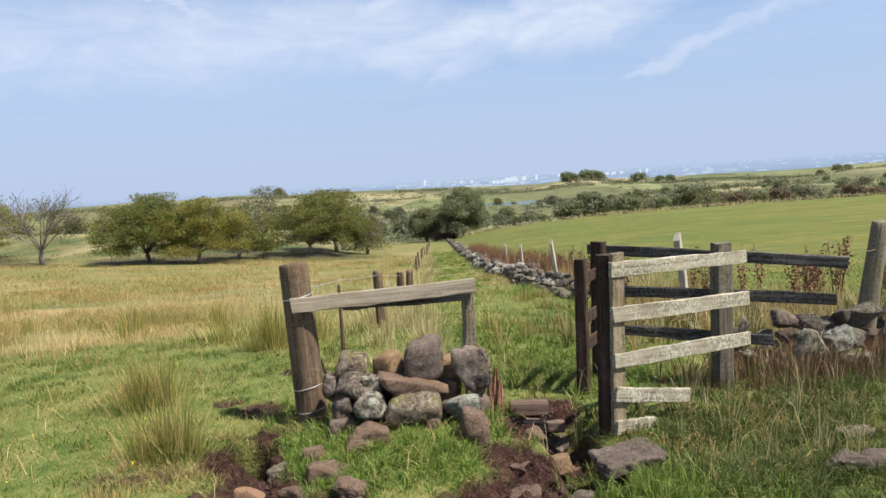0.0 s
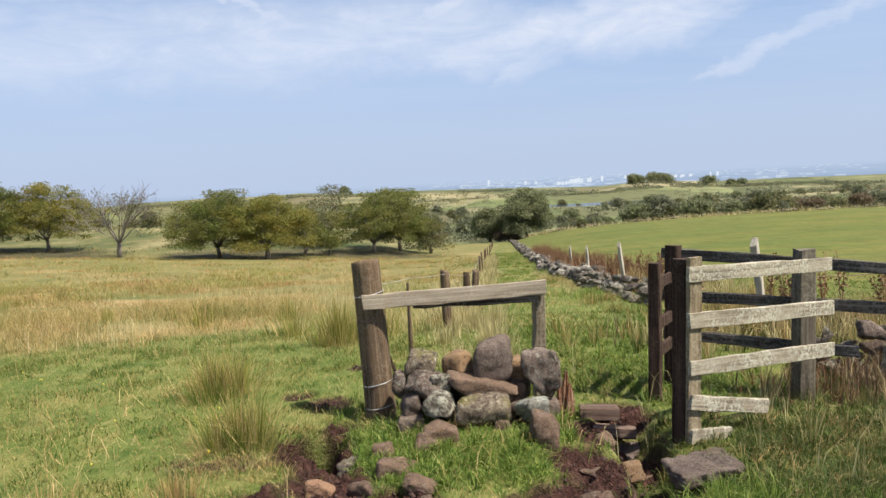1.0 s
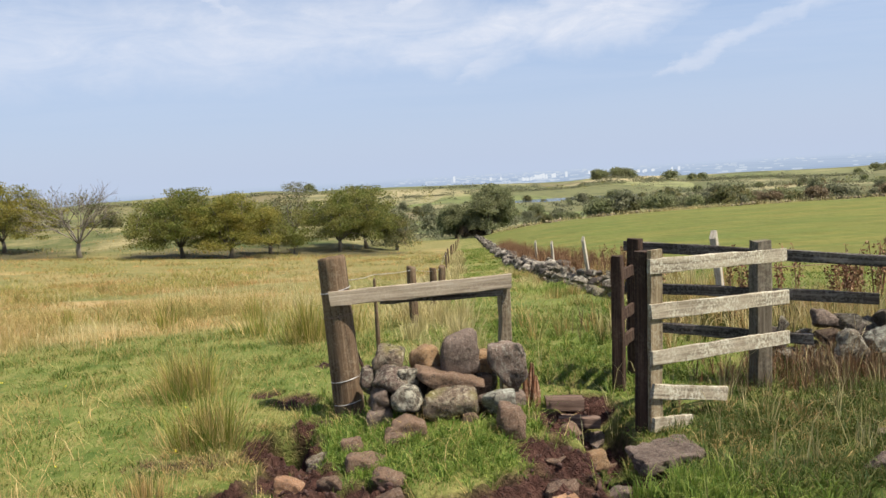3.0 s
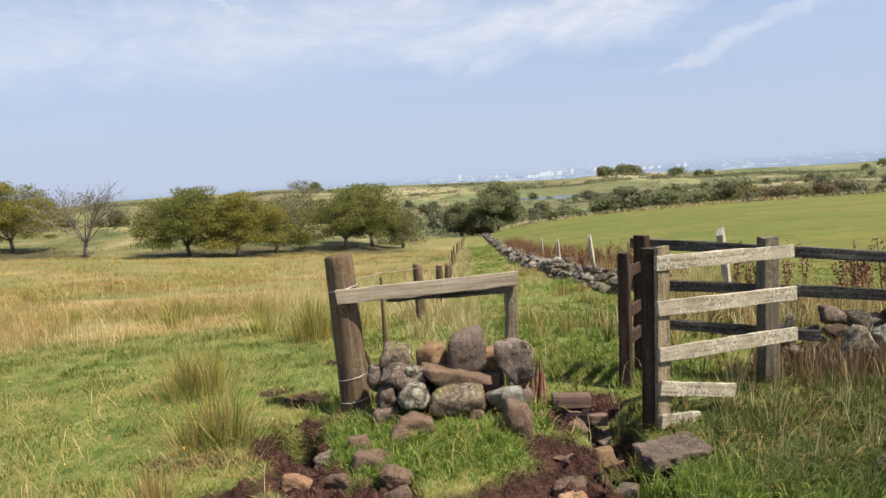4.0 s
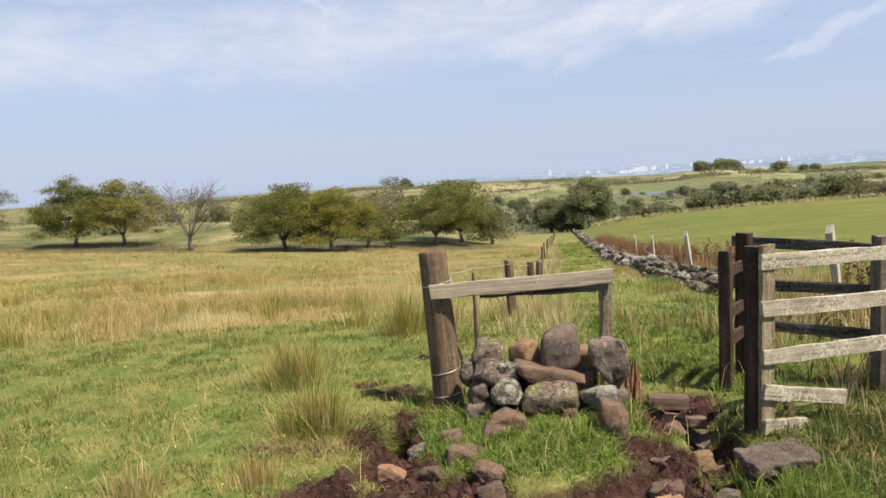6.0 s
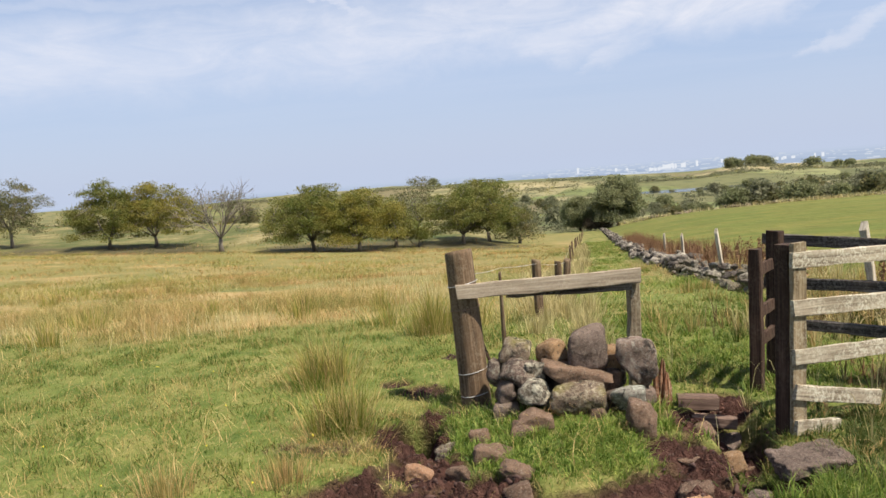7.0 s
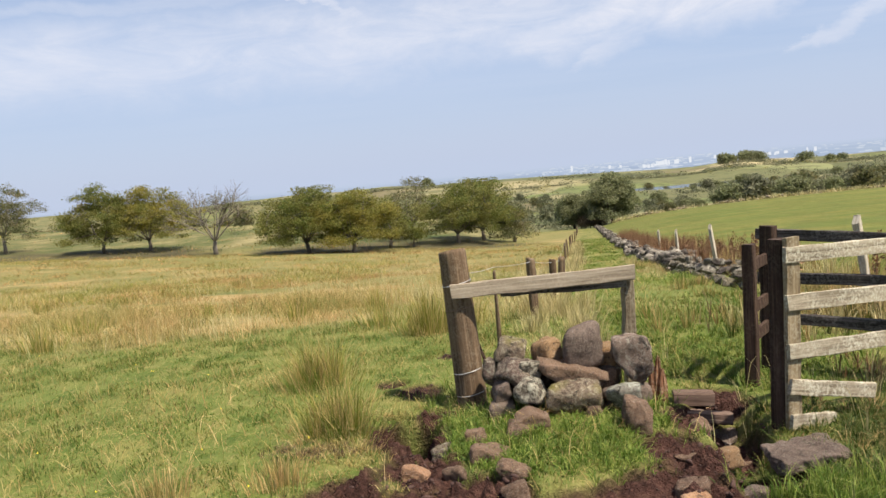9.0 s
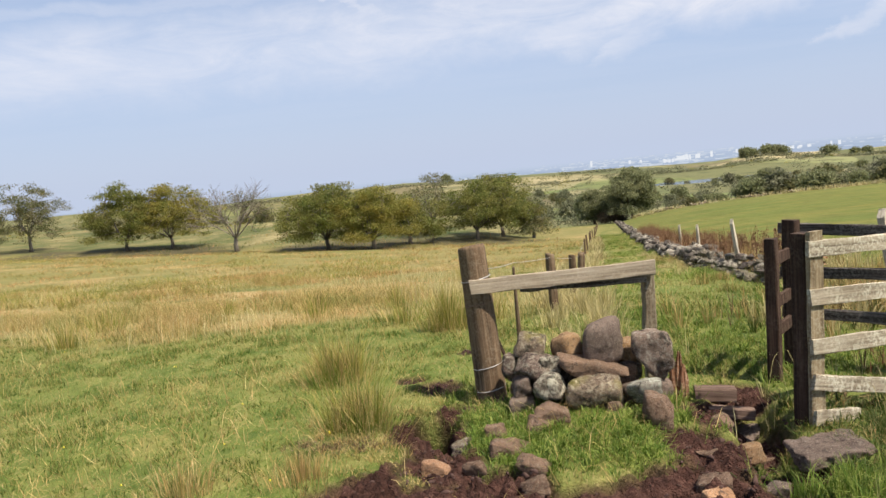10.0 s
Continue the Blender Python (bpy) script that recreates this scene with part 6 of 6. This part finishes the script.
patch(0.15, 4.05, 0.75, 0.22, 4200, 0.085, M_LUSH, 1, 0.006, lean_to=1.8)
patch(-0.50, 4.45, 0.34, 0.42, 2800, 0.12, M_LUSH, 2, 0.006, lean_to=1.6)
patch(0.62, 4.35, 0.16, 0.35, 1100, 0.11, M_LUSH, 3, 0.006, lean_to=1.6)
patch(0.2, 3.78, 0.6, 0.2, 2600, 0.075, M_LUSH, 4, 0.006, lean_to=1.8)
patch(1.9, 4.15, 0.9, 0.5, 6000, 0.11, M_ROUGH, 5, 0.006, lean_to=2.0)
patch(1.75, 3.4, 0.9, 0.4, 6000, 0.12, M_ROUGH, 6, 0.006, lean_to=2.0)
patch(2.6, 3.9, 0.8, 0.9, 6000, 0.11, M_ROUGH, 7, 0.006, lean_to=2.0)
patch(2.9, 4.6, 0.9, 0.5, 3500, 0.13, M_ROUGH, 8, 0.006, lean_to=2.0)
patch(1.1, 3.35, 0.35, 0.2, 1500, 0.18, M_LUSH, 9)
patch(1.75, 5.6, 0.9, 0.8, 4500, 0.11, M_LUSH, 10, 0.006, lean_to=2.0)
patch(1.2, 6.2, 0.9, 1.2, 8000, 0.075, M_LUSH, 11, 0.006, lean_to=2.0)
patch(2.3, 4.4, 1.3, 1.2, 300, 0.40, M_PALE, 12, 0.004, "dead grass stalks", 0.8, 5)
patch(1.3, 3.25, 0.5, 0.3, 2500, 0.14, M_LUSH, 31, 0.006, lean_to=1.5)
patch(2.0, 3.8, 1.1, 0.9, 2600, 0.11, M_STRAW, 32, 0.004, "withered grass among the green", 1.8)
patch(2.4, 4.2, 1.0, 0.7, 1400, 0.07, M_DOCK, 35, 0.005, "brown dead leaves among the grass", 2.2)
patch(2.9, 4.75, 0.8, 0.3, 420, 0.38, M_STALK, 36, 0.0045, "dead brown stalks before the broken wall", 0.5, 4)
patch(3.9, 5.0, 0.9, 0.3, 400, 0.4, M_STALK, 37, 0.005, "dead brown stalks before the broken wall", 0.5, 4)
patch(1.0, 5.6, 1.0, 1.0, 5000, 0.10, M_TURF, 33, 0.006, lean_to=1.6)
patch(0.9, 7.5, 1.2, 1.4, 4000, 0.1, M_LUSH, 34, 0.008, lean_to=1.9)
patch(3.2, 7.0, 2.0, 1.0, 3400, 0.42, M_STRAW, 13, 0.006, "tall dry grass by the broken wall")
patch(3.3, 6.7, 2.0, 0.7, 1800, 0.42, M_PALE, 50, 0.006, "tall bleached grass by the broken wall")
patch(3.6, 6.8, 2.0, 0.8, 2500, 0.3, M_ROUGH, 48, 0.006, "rough green grass by the broken wall")
patch(3.6, 6.9, 2.0, 0.8, 1500, 0.42, M_STALK, 49, 0.006, "dead brown stems by the broken wall", 0.7, 8)
patch(-0.6, 5.1, 0.4, 0.3, 900, 0.12, M_LUSH, 14)


def dock(cx, cy, tall, seed):
    """A dead dock stalk with clustered rust-brown seeds."""
    r2 = random.Random(seed)
    d = thing("dock_weed", (cx, cy, land_at(cx, cy)), "dead dock stalk with rust-brown seed heads", "weed", "docks along the wall")
    bm = bmesh.new()
    v, tips = [], []
    for s in range(r2.randint(2, 4)):
        e = Vector((r2.uniform(-.12, .12), r2.uniform(-.12, .12), tall * r2.uniform(0.8, 1.05)))
        add_tube(bm, [(0, 0, 0), e * 0.5 + Vector((0, 0, .02)), e], [0.008, 0.006, 0.003], 4)
        for k in range(9):
            tips.append(tuple(e * (0.45 + 0.06 * k) + Vector((r2.uniform(-.02, .02), r2.uniform(-.02, .02), 0))))
    part("stalk", bm, M_DOCK, d)
    vv, qq = leaf_cloud(tips, 7, 0.022, 0.018, np.random.RandomState(seed), 1.4)
    mesh_part("seed_head", mesh_from("seed_head", vv, None, [M_DOCK], quads=qq), d)["kind"] = "stuff"


for i in range(46):
    y = 12.5 + 26 * r.random() ** 1.3
    dock(wall_x(y) + r.uniform(0.35, 1.3), y, r.uniform(0.5, 0.85), 500 + i)
for i in range(20):
    dock(r.uniform(2.2, 6.2), r.uniform(6.1, 8.2), r.uniform(0.42, 0.78), 600 + i)
x, y = wedge(60000, 12, 60, 0.1, 0.5)
keep = (x > wall_x(y) + 0.1) & (x < wall_x(y) + 1.5)
x, y = x[keep], y[keep]
n = len(x)
grass("weed_strip", x, y, rng.uniform(0.3, 0.9, n) * (0.5 + 0.5 * smooth(y, 12, 20)), rng.uniform(0.010, 0.03, n), rng.uniform(0.05, 0.5, n), M_DOCK, 61, "strip of russet weeds beyond the wall", 1)
x, y = wedge(110000, 6.5, 46, 0.2, 0.95)
keep = (x > wall_x(y) + 1.0) & (rng.random(len(x)) > smooth(y, 7.5, 22))
x, y = x[keep], y[keep]
n = len(x)
grass("pasture_grass", x, y, rng.uniform(0.03, 0.09, n), rng.uniform(0.006, 0.014, n) * (1 + y / 14), rng.uniform(0.6, 1.8, n), M_PAST, 62, "even green pasture grass", 1)

# dark dead weeds at the foot of the broken wall
patch(3.1, 5.0, 1.1, 0.3, 600, 0.2, M_DOCK, 15, 0.005, "dead brown weeds at the foot of the broken wall", 0.8)
patch(2.3, 5.2, 0.5, 0.3, 260, 0.18, M_DOCK, 16, 0.005, "dead brown weeds under the rails", 0.8)
patch(4.2, 5.4, 1.2, 0.4, 900, 0.24, M_DOCK, 17, 0.005, "dead brown weeds at the foot of the broken wall", 0.8)
patch(3.0, 5.0, 1.0, 0.25, 700, 0.34, M_STALK, 46, 0.006, "tangle of dead stems before the broken wall", 0.8, 6)
patch(3.6, 5.15, 1.0, 0.25, 1500, 0.2, M_ROUGH, 47, 0.006, lean_to=1.6)
patch(3.2, 5.25, 0.9, 0.22, 1500, 0.28, M_DOCK, 44, 0.005, "dead brown weeds growing through the broken wall", 0.7)
patch(-1.33, 4.14, 0.4, 0.14, 1000, 0.075, M_STALK, 45, 0.004, "matted dead leaves at the foot of the rushes", 2.4)
patch(-1.3, 4.15, 0.5, 0.35, 900, 0.10, M_STRAW, 18, 0.004, "withered grass round the tussock", 2.2)
patch(-0.95, 4.75, 0.3, 0.2, 700, 0.09, M_STRAW, 19, 0.004, "withered grass at the mud's edge", 2.2)

# trodden clods in the mud
M_CLOD = plain_material("mud_clod", (0.06, 0.031, 0.025), 0.85, 0, 0.7, 40.0)
rs = np.random.RandomState(8)
pick = rs.randint(len(MUD), size=900)
mc = np.array(MUD)[pick]
a, d = rs.uniform(0, 6.28, len(pick)), mc[:, 2] * np.sqrt(rs.rand(len(pick)))
cx, cy = mc[:, 0] + d * np.cos(a), mc[:, 1] + d * np.sin(a)
ok = (cy > 2.9) & (mud_amount(cx, cy) > 0.3) & (np.hypot(cx + 0.9, cy - 4.4) > 0.35)
cx, cy = cx[ok], cy[ok]
cz = land(cx, cy)
s = rs.gamma(2.0, 0.0018, len(cx)) + 0.003
shape = tv[None] * rs.uniform(0.35, 1.5, (len(cx), len(tv), 1)) * np.stack([s * rs.uniform(1, 3, len(cx)), s, s * rs.uniform(0.8, 1.6, len(cx))], 1)[:, None]
turn = rs.uniform(0, 6.28, len(cx))[:, None]
shape = np.stack([shape[..., 0] * np.cos(turn) - shape[..., 1] * np.sin(turn), shape[..., 0] * np.sin(turn) + shape[..., 1] * np.cos(turn), shape[..., 2]], -1)
verts = (shape + np.stack([cx, cy, cz], 1)[:, None]).reshape(-1, 3)
faces = (tf[None] + (np.arange(len(cx)) * len(tv))[:, None, None]).reshape(-1, 3)
tagged(new("mud_clods", mesh_from("mud_clods", verts, faces, [M_CLOD])), "dark trodden clods of mud", "mud", kind="stuff")

# rough grass over the middle distance
for k, (num, y0, y1, lo, hi, mt, hh, ww) in enumerate(((70000, 11, 64, -0.95, 0.05, M_RUSH, 0.30, 0.022), (34000, 64, 170, -0.95, 0.0, M_FIELD, 0.3, 0.06), (20000, 64, 170, -0.95, 0.0, M_ROUGH, 0.35, 0.07))):
    x, y = wedge(num, y0, y1, lo, hi)
    c = smooth(wavy(x, y, 0.55, 71 + k) + 0.7 * wavy(x, y, 0.17, 74 + k), -0.1, 0.6)
    keep = (rng.random(len(x)) < c) & (x < fence_x(y) - 0.5)
    x, y = x[keep], y[keep]
    n = len(x)
    grass("hill_grass", x, y, hh * rng.uniform(0.4, 1.1, n), ww * rng.uniform(0.5, 1.2, n), rng.uniform(0.1, 1.2, n), mt, 80 + k, "rough hill grass beyond the trees" if k else "olive rush patches in the field", 1)

patch(-0.5, 3.98, 0.3, 0.2, 1200, 0.10, M_LUSH, 41, 0.006, lean_to=1.6)
patch(-0.3, 3.85, 0.25, 0.15, 700, 0.08, M_LUSH, 42, 0.006, lean_to=1.6)
patch(-1.1, 3.6, 0.5, 0.4, 1500, 0.06, M_STRAW, 43, 0.004, "withered grass at the mud's edge", 2.2)
for k, (num, y0, y1, hh, ww) in enumerate(((30000, 6.0, 14, 0.33, 0.004), (20000, 13, 34, 0.28, 0.010))):
    x, y = wedge(num, y0, y1, -0.95, 0.08)
    keep = rng.random(len(x)) < zone_straw(x, y) * smooth(wavy(x, y, 1.7, 45) + 0.7 * wavy(x, y, 0.6, 46), -0.2, 0.6)
    x, y = x[keep], y[keep]
    n = len(x)
    grass("seed_grass", x, y, hh * rng.uniform(0.5, 1.15, n), ww * rng.uniform(0.6, 1.3, n), rng.uniform(0.05, 0.6, n), M_PALE, 95 + k, "pale seeding grass heads in the field", 2 if k == 0 else 1)
M_YELLOW = plain_material("yellow_petal", (0.75, 0.62, 0.05), 0.6, 0, 0.2)
x, y = wedge(18, 3.3, 7.5, -0.8, -0.25)
keep = (mud_amount(x, y) < 0.1) & (zone_straw(x, y) < 0.3)
x, y = x[keep], y[keep]
v = (tv[None] * 0.006 + np.stack([x, y, land(x, y) + 0.05], 1)[:, None]).reshape(-1, 3)
f = (tf[None] + (np.arange(len(x)) * len(tv))[:, None, None]).reshape(-1, 3)
tagged(new("yellow_flowers", mesh_from("yellow_flowers", v, f, [M_YELLOW])), "tiny yellow flowers in the turf", "flowers", kind="stuff")
# dry strip along the boundary wall
xs_edge = rng.uniform(12, 150, 9000)
ys_edge = 130 - 0.28 * xs_edge + rng.normal(0, 0.5, 9000)
keep = rng.random(9000) < 0.25 + 0.75 * smooth(wavy(xs_edge, ys_edge, 0.25, 88), -0.3, 0.4)
xs_edge, ys_edge = xs_edge[keep], ys_edge[keep]
n = len(xs_edge)
grass("dry_strip", xs_edge, ys_edge, rng.uniform(0.35, 0.95, n), rng.uniform(0.06, 0.14, n), rng.uniform(0.1, 0.8, n), M_PALE, 97, "dry straw strip along the far field wall", 1)
